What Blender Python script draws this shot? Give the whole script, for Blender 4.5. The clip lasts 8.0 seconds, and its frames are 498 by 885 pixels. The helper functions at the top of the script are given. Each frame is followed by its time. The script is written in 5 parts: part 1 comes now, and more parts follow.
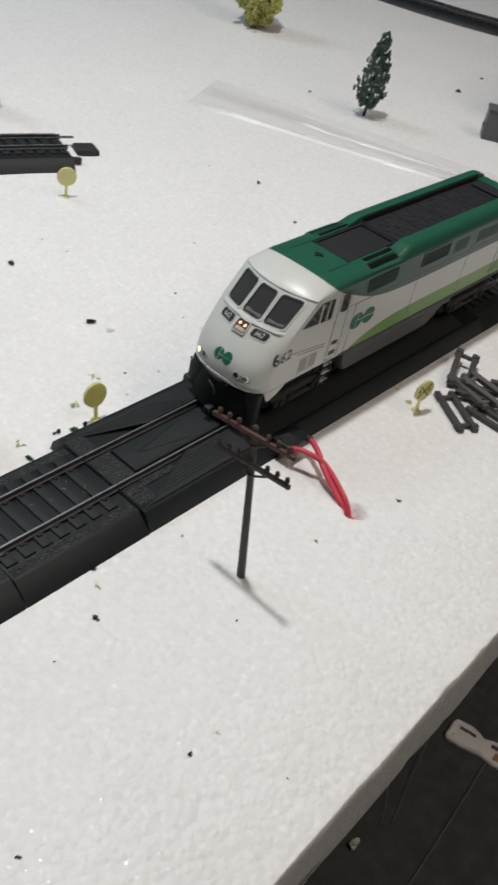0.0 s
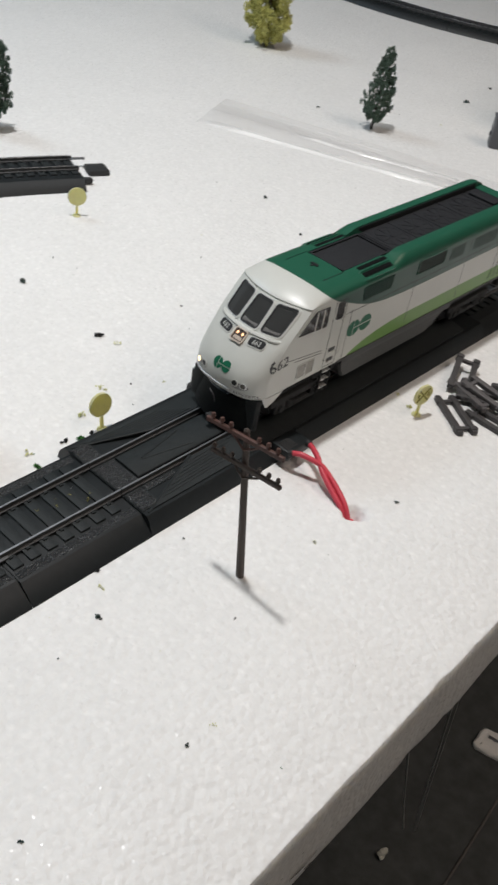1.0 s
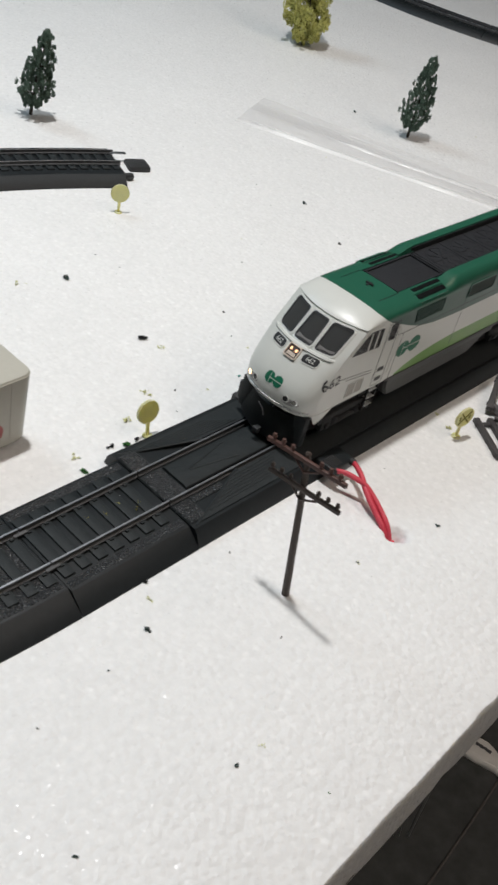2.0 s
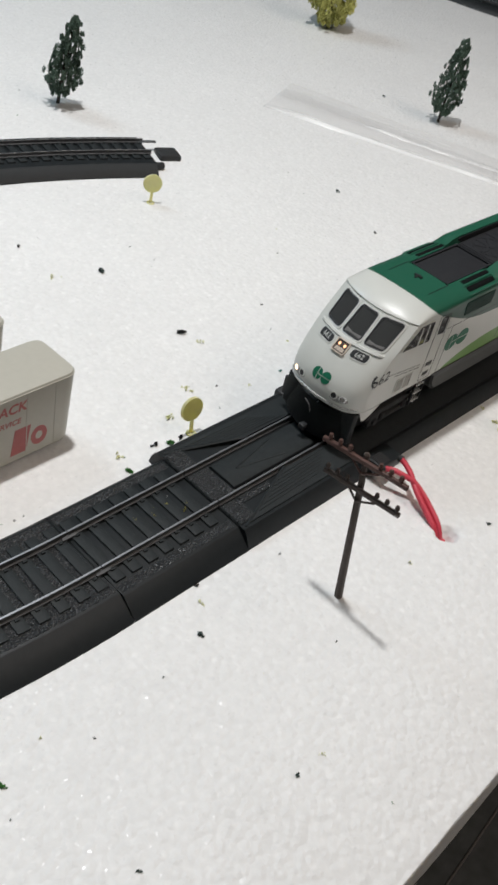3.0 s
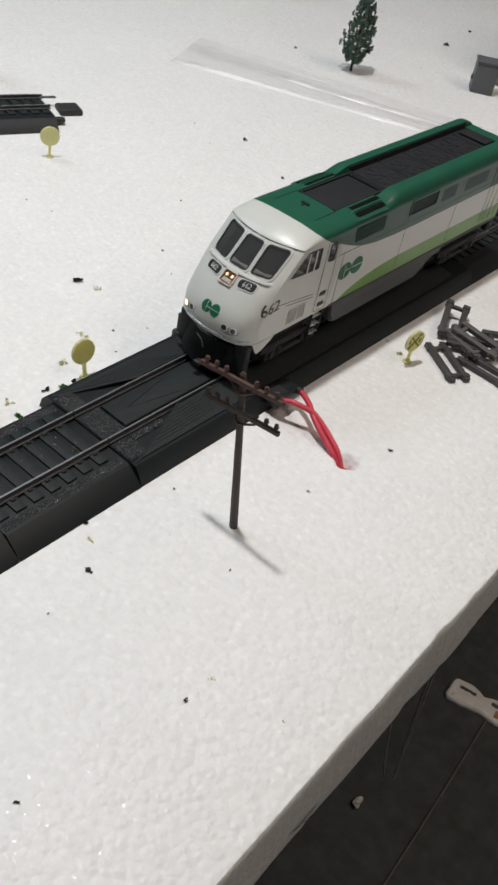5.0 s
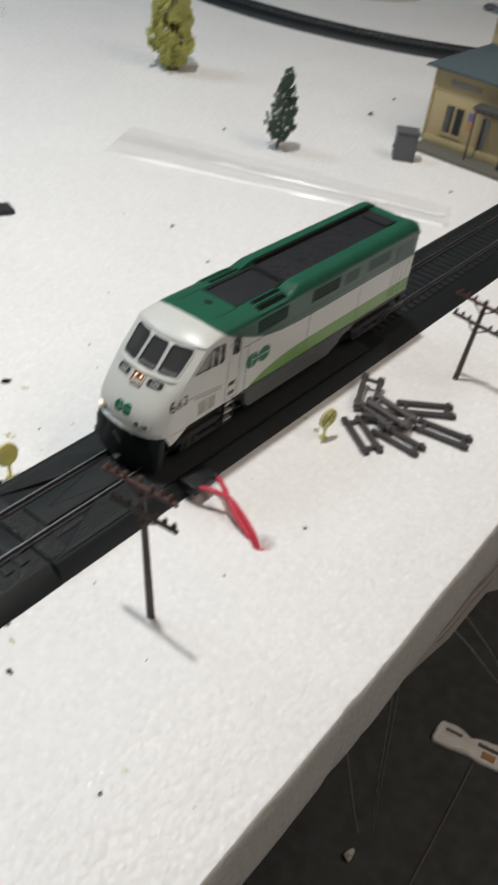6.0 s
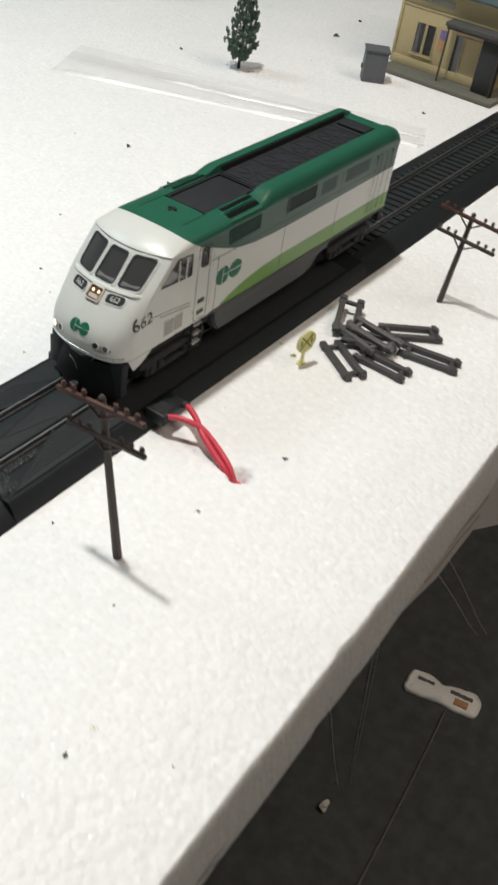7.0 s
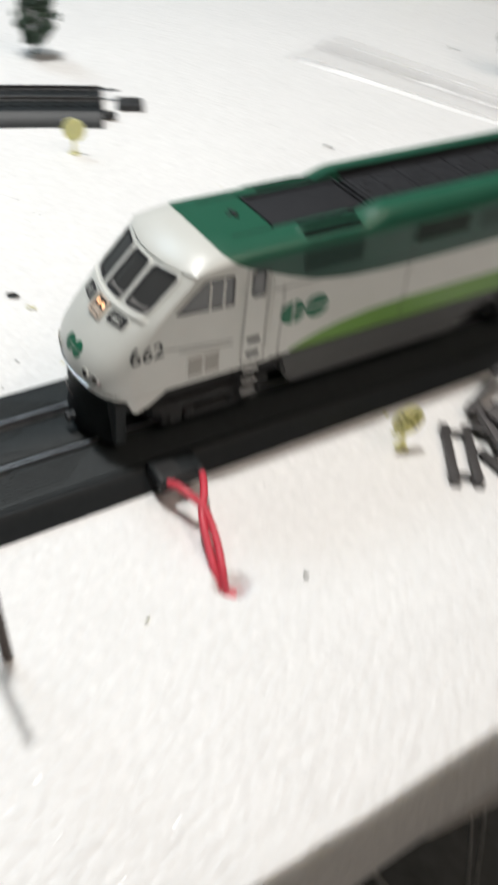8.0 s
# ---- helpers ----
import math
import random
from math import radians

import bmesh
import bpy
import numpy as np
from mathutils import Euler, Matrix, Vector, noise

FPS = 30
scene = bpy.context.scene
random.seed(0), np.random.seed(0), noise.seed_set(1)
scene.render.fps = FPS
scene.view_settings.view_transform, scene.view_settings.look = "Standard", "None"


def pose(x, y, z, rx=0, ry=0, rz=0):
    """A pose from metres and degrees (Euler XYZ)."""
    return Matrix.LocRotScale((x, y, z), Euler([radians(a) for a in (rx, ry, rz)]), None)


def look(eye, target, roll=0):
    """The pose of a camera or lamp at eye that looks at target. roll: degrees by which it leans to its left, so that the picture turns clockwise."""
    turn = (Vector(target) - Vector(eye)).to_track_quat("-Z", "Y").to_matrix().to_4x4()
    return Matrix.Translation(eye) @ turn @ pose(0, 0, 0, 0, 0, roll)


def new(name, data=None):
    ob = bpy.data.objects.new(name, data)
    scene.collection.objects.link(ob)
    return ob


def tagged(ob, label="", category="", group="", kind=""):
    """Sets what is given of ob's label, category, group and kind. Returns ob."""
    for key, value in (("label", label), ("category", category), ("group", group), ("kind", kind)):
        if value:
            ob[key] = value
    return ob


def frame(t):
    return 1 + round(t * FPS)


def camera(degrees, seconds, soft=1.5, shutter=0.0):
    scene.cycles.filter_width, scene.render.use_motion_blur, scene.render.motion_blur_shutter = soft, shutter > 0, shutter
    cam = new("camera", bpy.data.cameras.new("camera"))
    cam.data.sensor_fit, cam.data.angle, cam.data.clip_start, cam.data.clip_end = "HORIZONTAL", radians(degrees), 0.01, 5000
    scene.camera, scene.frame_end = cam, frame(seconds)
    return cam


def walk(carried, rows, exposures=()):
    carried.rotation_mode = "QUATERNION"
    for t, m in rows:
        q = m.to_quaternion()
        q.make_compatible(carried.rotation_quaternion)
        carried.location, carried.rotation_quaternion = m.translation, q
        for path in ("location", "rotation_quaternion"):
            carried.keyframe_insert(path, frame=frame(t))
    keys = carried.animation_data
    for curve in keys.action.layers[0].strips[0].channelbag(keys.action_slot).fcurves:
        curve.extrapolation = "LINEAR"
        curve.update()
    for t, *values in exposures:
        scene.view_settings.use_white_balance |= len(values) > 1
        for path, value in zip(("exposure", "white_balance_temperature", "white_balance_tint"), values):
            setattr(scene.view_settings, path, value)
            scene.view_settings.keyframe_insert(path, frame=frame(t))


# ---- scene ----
cam = camera(31.0, 8.0, soft=2.6, shutter=0.9)
PATH = [
    (0, (0.1639, -0.2162, 0.2214), (-0.6976, 1.0809, -1.0337), 13.62),
    (0.5, (0.1699, -0.2140, 0.2199), (-0.6906, 1.1027, -1.0153), 13.15),
    (1, (0.1789, -0.2166, 0.2274), (-0.7489, 1.0471, -1.0145), 10.89),
    (1.2, (0.1750, -0.2115, 0.2235), (-0.7615, 1.0435, -1.0225), 11.80),
    (2.3, (0.1545, -0.2320, 0.2345), (-0.7330, 1.0425, -1.0275), 15.20),
    (2.5, (0.1526, -0.2306, 0.2349), (-0.7392, 1.0358, -1.0304), 14.74),
    (3, (0.1425, -0.2311, 0.2280), (-0.7527, 1.0095, -1.0602), 14.10),
    (3.5, (0.1466, -0.2316, 0.2284), (-0.7471, 0.9873, -1.0815), 13.39),
    (4, (0.1519, -0.2215, 0.2182), (-0.7188, 1.0078, -1.0973), 13.64),
    (4.5, (0.1614, -0.2188, 0.2164), (-0.6765, 1.0406, -1.0919), 13.72),
    (4.7, (0.1659, -0.2177, 0.2155), (-0.6632, 1.0517, -1.0888), 13.35),
    (5.8, (0.1780, -0.2085, 0.2264), (-0.6718, 1.0905, -1.0347), 9.54),
    (6, (0.1907, -0.2036, 0.2440), (-0.6657, 1.1285, -0.9775), 8.86),
    (6.4, (0.1908, -0.1979, 0.2294), (-0.6271, 1.1665, -0.9827), 9.53),
    (6.5, (0.1897, -0.1948, 0.2201), (-0.6026, 1.1659, -1.0131), 10.23),
    (6.6, (0.1880, -0.1938, 0.2116), (-0.5866, 1.1657, -1.0340), 10.32),
    (7, (0.1784, -0.1890, 0.2118), (-0.5687, 1.1545, -1.0676), 9.90),
    (7.2, (0.1723, -0.1860, 0.2107), (-0.5795, 1.1661, -1.0568), 10.95),
    (7.4, (0.1754, -0.1764, 0.1996), (-0.6510, 1.1447, -1.0542), 9.76),
    (7.5, (0.1818, -0.1577, 0.1952), (-0.7393, 1.0853, -1.0723), 6.79),
    (7.6, (0.1907, -0.1353, 0.1936), (-0.8176, 1.0292, -1.0822), 5.55),
    (7.8, (0.1876, -0.0998, 0.1779), (-0.9142, 0.9337, -1.1327), 6.41),
    (8, (0.1834, -0.0711, 0.1801), (-1.0291, 0.8134, -1.1418), 6.53),
]
EXPOSURES = [(0, -0.03, 6400, 10.8), (1, 0.06, 6400, 10.8), (2.5, 0.10, 6350, 10.2), (3.5, 0.02, 6350, 10.5), (4.5, 0.04, 6400, 11.0), (6, 0.14, 6450, 10.4), (6.5, 0.32, 6480, 9.6), (7, 0.38, 6500, 8.0), (7.5, 0.38, 6450, 8.5), (8, 0.37, 6430, 10.0)]
walk(cam, [(t, look(eye, target, roll)) for t, eye, target, roll in PATH], EXPOSURES)

# ---- room light ----
world = bpy.data.worlds.new("world")
world.use_nodes = True
scene.world = world
world.node_tree.nodes["Background"].inputs[0].default_value = (0.05, 0.05, 0.055, 1)
world.node_tree.nodes["Background"].inputs[1].default_value = 0.2


def main_or_fill_lamp(x, y, z, watts, size, colour, beam=180):
    """A round lamp, main or added fill; beam: its spread, in degrees."""
    data = bpy.data.lights.new("main_or_fill_light", "AREA")
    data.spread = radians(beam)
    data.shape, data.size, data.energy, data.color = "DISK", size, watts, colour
    ob = new("main_or_fill_light", data)
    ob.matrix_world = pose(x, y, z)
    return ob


# main overhead lamp, placed from the pole's shadow
main_or_fill_lamp(-0.217, -0.032, 1.225, 4.3, 0.062, (1.0, 0.98, 0.945), 118)
# unseen fills, added to tint the left and right and lift the far right
main_or_fill_lamp(-1.35, -0.25, 1.56, 9.2, 0.6, (0.70, 0.88, 1.0))
main_or_fill_lamp(1.3, 0.35, 1.56, 7.5, 0.8, (1.0, 0.87, 0.76))
main_or_fill_lamp(0.62, 0.72, 1.5, 1.75, 0.5, (1.0, 0.79, 0.64), 100)

# ---- materials ----
MM = 0.001


def nodes_of(name):
    m = bpy.data.materials.new(name)
    m.use_nodes = True
    nt = m.node_tree
    return m, nt, nt.nodes["Principled BSDF"]


def add(nt, kind, **values):
    n = nt.nodes.new(kind)
    for k, v in values.items():
        n.inputs[k].default_value = v
    return n


def mat(name, colour, rough=0.5, metal=0.0, vary=0.15, scale=400.0, bump=0.0, fine=2500.0, coat=0.0, spec=0.5, deep=0.0004):
    """Plain material with two scales of colour variation, worn gloss and fine relief."""
    m, nt, b = nodes_of(name)
    tc = nt.nodes.new("ShaderNodeTexCoord")
    n1 = add(nt, "ShaderNodeTexNoise", Scale=scale, Detail=4.0)
    n2 = add(nt, "ShaderNodeTexNoise", Scale=fine, Detail=3.0)
    for n in (n1, n2):
        nt.links.new(tc.outputs["Object"], n.inputs["Vector"])
    mix = nt.nodes.new("ShaderNodeMix")
    mix.data_type = "RGBA"
    mix.inputs[6].default_value = (*[c * (1 - vary) for c in colour], 1)
    mix.inputs[7].default_value = (*[min(1, c * (1 + vary)) for c in colour], 1)
    nt.links.new(n1.outputs["Fac"], mix.inputs[0])
    nt.links.new(mix.outputs[2], b.inputs["Base Color"])
    mr = add(nt, "ShaderNodeMapRange")
    mr.inputs["To Min"].default_value, mr.inputs["To Max"].default_value = max(0.02, rough - 0.12), min(1, rough + 0.12)
    nt.links.new(n2.outputs["Fac"], mr.inputs["Value"])
    nt.links.new(mr.outputs[0], b.inputs["Roughness"])
    b.inputs["Metallic"].default_value = metal
    b.inputs["Coat Weight"].default_value = coat
    b.inputs["Specular IOR Level"].default_value = spec
    if bump:
        bp = add(nt, "ShaderNodeBump", Strength=bump, Distance=deep)
        nt.links.new(n2.outputs["Fac"], bp.inputs["Height"])
        nt.links.new(bp.outputs[0], b.inputs["Normal"])
    return m


def foam_material(name, colour, relief):
    """Expanded polystyrene: pressed beads two or three millimetres wide, with pores and a few glints."""
    m, nt, b = nodes_of(name)
    tc = nt.nodes.new("ShaderNodeTexCoord")
    warp = add(nt, "ShaderNodeTexNoise", Scale=300.0, Detail=2.0)
    vm = nt.nodes.new("ShaderNodeVectorMath")
    vm.operation = "MULTIPLY_ADD"
    vm.inputs[1].default_value = (0.0016, 0.0016, 0.0016)
    nt.links.new(tc.outputs["Object"], warp.inputs["Vector"])
    nt.links.new(warp.outputs["Color"], vm.inputs[0])
    nt.links.new(tc.outputs["Object"], vm.inputs[2])
    bead = add(nt, "ShaderNodeTexVoronoi", Scale=430.0)
    bead.feature = "SMOOTH_F1"
    bead.inputs["Smoothness"].default_value = 0.6
    glint = add(nt, "ShaderNodeTexVoronoi", Scale=1500.0)
    spot = add(nt, "ShaderNodeTexVoronoi", Scale=300.0)
    broad = add(nt, "ShaderNodeTexNoise", Scale=14.0, Detail=5.0)
    grain = add(nt, "ShaderNodeTexNoise", Scale=420.0, Detail=2.0)
    for n in (bead, glint, grain, spot):
        nt.links.new(vm.outputs[0], n.inputs["Vector"])
    nt.links.new(tc.outputs["Object"], broad.inputs["Vector"])

    def ranged(socket, a0, a1, b0, b1):
        n = add(nt, "ShaderNodeMapRange")
        for k, v in (("From Min", a0), ("From Max", a1), ("To Min", b0), ("To Max", b1)):
            n.inputs[k].default_value = v
        nt.links.new(socket, n.inputs["Value"])
        return n.outputs[0]

    def times(p, q):
        n = nt.nodes.new("ShaderNodeMath")
        n.operation = "MULTIPLY"
        nt.links.new(p, n.inputs[0])
        nt.links.new(q, n.inputs[1])
        return n.outputs[0]

    sep = nt.nodes.new("ShaderNodeSeparateColor")
    nt.links.new(bead.outputs["Color"], sep.inputs[0])
    tone = times(ranged(grain.outputs["Fac"], 0.35, 0.62, 0.96, 1.0), ranged(sep.outputs[0], 0, 1, 0.955, 1.0))
    sep3 = nt.nodes.new("ShaderNodeSeparateColor")
    nt.links.new(spot.outputs["Color"], sep3.inputs[0])
    pale = times(ranged(spot.outputs["Distance"], 0.22, 0.5, 1.0, 0.0), ranged(sep3.outputs[2], 0.25, 0.7, 0.0, 1.0))
    tone = times(tone, ranged(pale, 0.0, 1.0, 0.915, 1.0))
    tone = times(tone, ranged(broad.outputs["Fac"], 0.3, 0.7, 0.96, 1.0))
    mul = nt.nodes.new("ShaderNodeMix")
    mul.data_type, mul.blend_type = "RGBA", "MULTIPLY"
    mul.inputs[0].default_value = 1.0
    mul.inputs[6].default_value = (*colour, 1)
    nt.links.new(tone, mul.inputs[7])
    nt.links.new(mul.outputs[2], b.inputs["Base Color"])
    sep2 = nt.nodes.new("ShaderNodeSeparateColor")
    nt.links.new(glint.outputs["Color"], sep2.inputs[0])
    nt.links.new(ranged(sep2.outputs[1], 0.0, 0.08, 0.24, 0.58), b.inputs["Roughness"])
    h = nt.nodes.new("ShaderNodeMath")
    h.operation = "MULTIPLY_ADD"
    h.inputs[1].default_value = 0.3
    nt.links.new(grain.outputs["Fac"], h.inputs[0])
    nt.links.new(bead.outputs["Distance"], h.inputs[2])
    bp = add(nt, "ShaderNodeBump", Strength=relief, Distance=0.0014)
    bp.invert = True
    nt.links.new(h.outputs[0], bp.inputs["Height"])
    nt.links.new(bp.outputs[0], b.inputs["Normal"])
    return m


def ballast_material():
    """Moulded black ballast: sharp grains under a millimetre that glint."""
    m, nt, b = nodes_of("black_ballast")
    tc = nt.nodes.new("ShaderNodeTexCoord")
    v = add(nt, "ShaderNodeTexVoronoi", Scale=1250.0)
    n = add(nt, "ShaderNodeTexNoise", Scale=500.0, Detail=4.0)
    for k in (v, n):
        nt.links.new(tc.outputs["Object"], k.inputs["Vector"])
    r = nt.nodes.new("ShaderNodeValToRGB")
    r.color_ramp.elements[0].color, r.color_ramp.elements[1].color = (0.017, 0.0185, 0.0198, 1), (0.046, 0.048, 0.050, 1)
    nt.links.new(n.outputs["Fac"], r.inputs["Fac"])
    nt.links.new(r.outputs[0], b.inputs["Base Color"])
    b.inputs["Roughness"].default_value = 0.3
    b.inputs["Specular IOR Level"].default_value = 0.36
    bp = add(nt, "ShaderNodeBump", Strength=0.8, Distance=0.0008)
    bp.invert = True
    nt.links.new(v.outputs["Distance"], bp.inputs["Height"])
    nt.links.new(bp.outputs[0], b.inputs["Normal"])
    return m


def livery_material():
    """White shell paint, dark green roof with a curved lower line, and a light green sweep above the sill."""
    m, nt, b = nodes_of("livery_paint")
    tc = nt.nodes.new("ShaderNodeTexCoord")
    sx = nt.nodes.new("ShaderNodeSeparateXYZ")
    nt.links.new(tc.outputs["Object"], sx.inputs[0])

    def along(stops):
        mr = add(nt, "ShaderNodeMapRange")
        mr.inputs["From Min"].default_value, mr.inputs["From Max"].default_value = 0.0, 0.2
        nt.links.new(sx.outputs["Y"], mr.inputs["Value"])
        r = nt.nodes.new("ShaderNodeValToRGB")
        e = r.color_ramp.elements
        while len(e) < len(stops):
            e.new(0.5)
        for el, (y, z) in zip(e, stops):
            el.position, el.color = y / 200, (z / 100,) * 3 + (1,)
        nt.links.new(mr.outputs[0], r.inputs["Fac"])
        d = nt.nodes.new("ShaderNodeMath")
        d.operation = "MULTIPLY_ADD"
        d.inputs[1].default_value = 10.0
        nt.links.new(sx.outputs["Z"], d.inputs[0])
        s = nt.nodes.new("ShaderNodeMath")
        s.operation = "SUBTRACT"
        nt.links.new(d.outputs[0], s.inputs[0])
        nt.links.new(r.outputs[0], s.inputs[1])
        d.inputs[2].default_value = 0.0
        f = nt.nodes.new("ShaderNodeMath")
        f.operation, f.use_clamp = "MULTIPLY_ADD", True
        f.inputs[1].default_value, f.inputs[2].default_value = 300.0, 0.5
        nt.links.new(s.outputs[0], f.inputs[0])
        return f

    green = along([(0, 90), (35.0, 90), (35.6, 68), (38, 64.5), (41, 62.3), (46, 59.5), (51, 57.6), (59, 54.4), (66, 52), (72, 50.6), (80, 49.4), (94, 48.6), (112, 48.4), (200, 48.8)])
    lime = along([(0, 0), (60.5, 0), (61, 29.0), (66, 31), (72, 32.8), (80, 34.4), (90, 35.6), (103, 36.2), (130, 36.2), (200, 36.4)])
    noise_n = add(nt, "ShaderNodeTexNoise", Scale=120.0, Detail=5.0)
    nt.links.new(tc.outputs["Object"], noise_n.inputs["Vector"])
    a = nt.nodes.new("ShaderNodeMix")
    a.data_type = "RGBA"
    a.inputs[6].default_value, a.inputs[7].default_value = (0.15, 0.31, 0.055, 1), (0.655, 0.667, 0.63, 1)
    nt.links.new(lime.outputs[0], a.inputs[0])
    c = nt.nodes.new("ShaderNodeMix")
    c.data_type = "RGBA"
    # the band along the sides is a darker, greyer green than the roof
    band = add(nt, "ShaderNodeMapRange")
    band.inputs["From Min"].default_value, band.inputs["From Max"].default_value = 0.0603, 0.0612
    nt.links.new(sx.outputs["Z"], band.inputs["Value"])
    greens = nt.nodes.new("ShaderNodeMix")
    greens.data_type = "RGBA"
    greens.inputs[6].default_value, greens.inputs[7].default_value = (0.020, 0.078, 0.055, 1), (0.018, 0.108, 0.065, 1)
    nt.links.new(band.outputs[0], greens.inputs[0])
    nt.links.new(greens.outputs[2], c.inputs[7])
    nt.links.new(green.outputs[0], c.inputs[0])
    nt.links.new(a.outputs[2], c.inputs[6])
    dirt = nt.nodes.new("ShaderNodeMix")
    dirt.data_type, dirt.blend_type = "RGBA", "MULTIPLY"
    dirt.inputs[0].default_value = 0.12
    nt.links.new(c.outputs[2], dirt.inputs[6])
    nt.links.new(noise_n.outputs["Fac"], dirt.inputs[7])
    nt.links.new(dirt.outputs[2], b.inputs["Base Color"])
    mr = add(nt, "ShaderNodeMapRange")
    mr.inputs["To Min"].default_value, mr.inputs["To Max"].default_value = 0.26, 0.42
    nt.links.new(noise_n.outputs["Fac"], mr.inputs["Value"])
    nt.links.new(mr.outputs[0], b.inputs["Roughness"])
    return m


FOAM = foam_material("polystyrene", (0.925, 0.922, 0.912), 0.36)
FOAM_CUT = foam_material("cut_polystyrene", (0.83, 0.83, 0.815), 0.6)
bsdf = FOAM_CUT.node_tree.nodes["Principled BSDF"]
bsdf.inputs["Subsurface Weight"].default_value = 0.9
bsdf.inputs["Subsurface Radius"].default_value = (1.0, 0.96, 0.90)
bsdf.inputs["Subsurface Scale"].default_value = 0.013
LIVERY = livery_material()
WHITE = mat("white_plastic", (0.655, 0.665, 0.63), 0.35, vary=0.05)
BLACK = mat("black_plastic", (0.030, 0.031, 0.032), 0.5, vary=0.3, bump=0.15, spec=0.4)
BED = ballast_material()
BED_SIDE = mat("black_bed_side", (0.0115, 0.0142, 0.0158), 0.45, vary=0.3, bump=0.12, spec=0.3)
TIE = mat("black_tie", (0.022, 0.0258, 0.0272), 0.55, vary=0.3, bump=0.35, spec=0.22)
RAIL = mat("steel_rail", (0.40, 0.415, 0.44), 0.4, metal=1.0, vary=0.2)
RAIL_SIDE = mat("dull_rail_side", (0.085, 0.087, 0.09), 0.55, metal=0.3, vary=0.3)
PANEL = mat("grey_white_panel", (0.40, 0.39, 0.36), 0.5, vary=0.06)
POD_SHADE = mat("grey_pod_shade", (0.30, 0.30, 0.29), 0.5, vary=0.1)
DARK_ROOF = mat("dark_porch_roof", (0.075, 0.075, 0.072), 0.6, vary=0.2, bump=0.3)
DASH = mat("grey_cab_interior", (0.16, 0.155, 0.15), 0.6, vary=0.2)
TRAY = mat("dull_white_plastic", (0.90, 0.89, 0.85), 0.5, vary=0.15, scale=60)
SCREEN = mat("dark_green_screen", (0.017, 0.030, 0.024), 0.6, vary=0.3, bump=0.3, spec=0.25)
GRILLE = mat("dark_grille", (0.028, 0.028, 0.029), 0.6, vary=0.3, bump=0.3, spec=0.35)
ROOF_BLACK = mat("matt_black_roof", (0.021, 0.022, 0.025), 0.7, vary=0.3, bump=0.3, spec=0.2)
# silver-beige with the bulbs' warm glow put into the colour
GLOW_SILVER = mat("glow_tinted_silver", (0.78, 0.67, 0.57), 0.3, metal=0.35, vary=0.1)
TANK = mat("dark_grey_plastic", (0.068, 0.070, 0.069), 0.55, vary=0.15, bump=0.15)
GASKET = mat("black_gasket", (0.02, 0.02, 0.022), 0.4, vary=0.1)
SILVER = mat("silver_paint", (0.72, 0.72, 0.71), 0.28, metal=0.75, vary=0.1)
VENT_GREEN = mat("dark_green_vent", (0.010, 0.044, 0.032), 0.5, vary=0.2, bump=0.3)
TRUCK = mat("dull_black_truck", (0.036, 0.037, 0.038), 0.75, vary=0.3, bump=0.3, spec=0.2)
SLOT = mat("black_slot", (0.006, 0.0065, 0.007), 0.9, vary=0.2, spec=0.1)
GREEN = mat("logo_green", (0.008, 0.13, 0.068), 0.4, vary=0.08)
NUMBER = mat("number_ink", (0.06, 0.063, 0.066), 0.5, vary=0.1)
BROWN = mat("brown_plastic", (0.062, 0.045, 0.037), 0.55, vary=0.25, bump=0.3)
RUST = mat("red_brown_plastic", (0.088, 0.041, 0.032), 0.55, vary=0.2, bump=0.2)
RED = mat("red_insulation", (0.60, 0.055, 0.085), 0.42, vary=0.08)
YELLOW = mat("yellow_plastic", (0.72, 0.68, 0.32), 0.42, vary=0.08)
YELLOW_INK = mat("yellow_sign_ink", (0.24, 0.22, 0.045), 0.5, vary=0.1)
PILE = mat("charcoal_plastic", (0.055, 0.052, 0.053), 0.5, vary=0.2, bump=0.25)
PILE_PALE = mat("worn_charcoal_plastic", (0.11, 0.104, 0.106), 0.45, vary=0.2, bump=0.25)
LEAF = mat("green_foliage", (0.088, 0.138, 0.102), 0.75, vary=0.5, scale=500)
LIME_LEAF = mat("lime_foliage", (0.50, 0.49, 0.15), 0.8, vary=0.35, scale=400)
BARK = mat("dark_bark", (0.03, 0.024, 0.018), 0.7, vary=0.3, bump=0.5)
CREAM = mat("cream_wall", (0.52, 0.42, 0.23), 0.6, vary=0.1, bump=0.15)
ROOF = mat("blue_grey_roof", (0.055, 0.080, 0.088), 0.6, vary=0.2, bump=0.3)
STONE = mat("grey_platform", (0.13, 0.125, 0.10), 0.7, vary=0.2, bump=0.3)
GREY = mat("grey_plastic", (0.105, 0.11, 0.12), 0.5, vary=0.12, bump=0.1)
TRAILER = mat("ivory_plastic", (0.475, 0.46, 0.40), 0.4, vary=0.05)
RED_INK = mat("red_print", (0.40, 0.105, 0.10), 0.5, vary=0.12)
BLUE_INK = mat("blue_poster", (0.20, 0.16, 0.32), 0.5, vary=0.3)
ORANGE_INK = mat("orange_poster", (0.52, 0.28, 0.14), 0.5, vary=0.3)
FADED = mat("faded_print", (0.30, 0.29, 0.25), 0.6, vary=0.2)
CARPET = mat("dark_carpet", (0.068, 0.074, 0.074), 0.9, vary=0.5, scale=60, bump=0.6, fine=500.0)
CEILING = mat("ceiling_paint", (0.78, 0.77, 0.75), 0.7, vary=0.04, scale=3, bump=0.05)
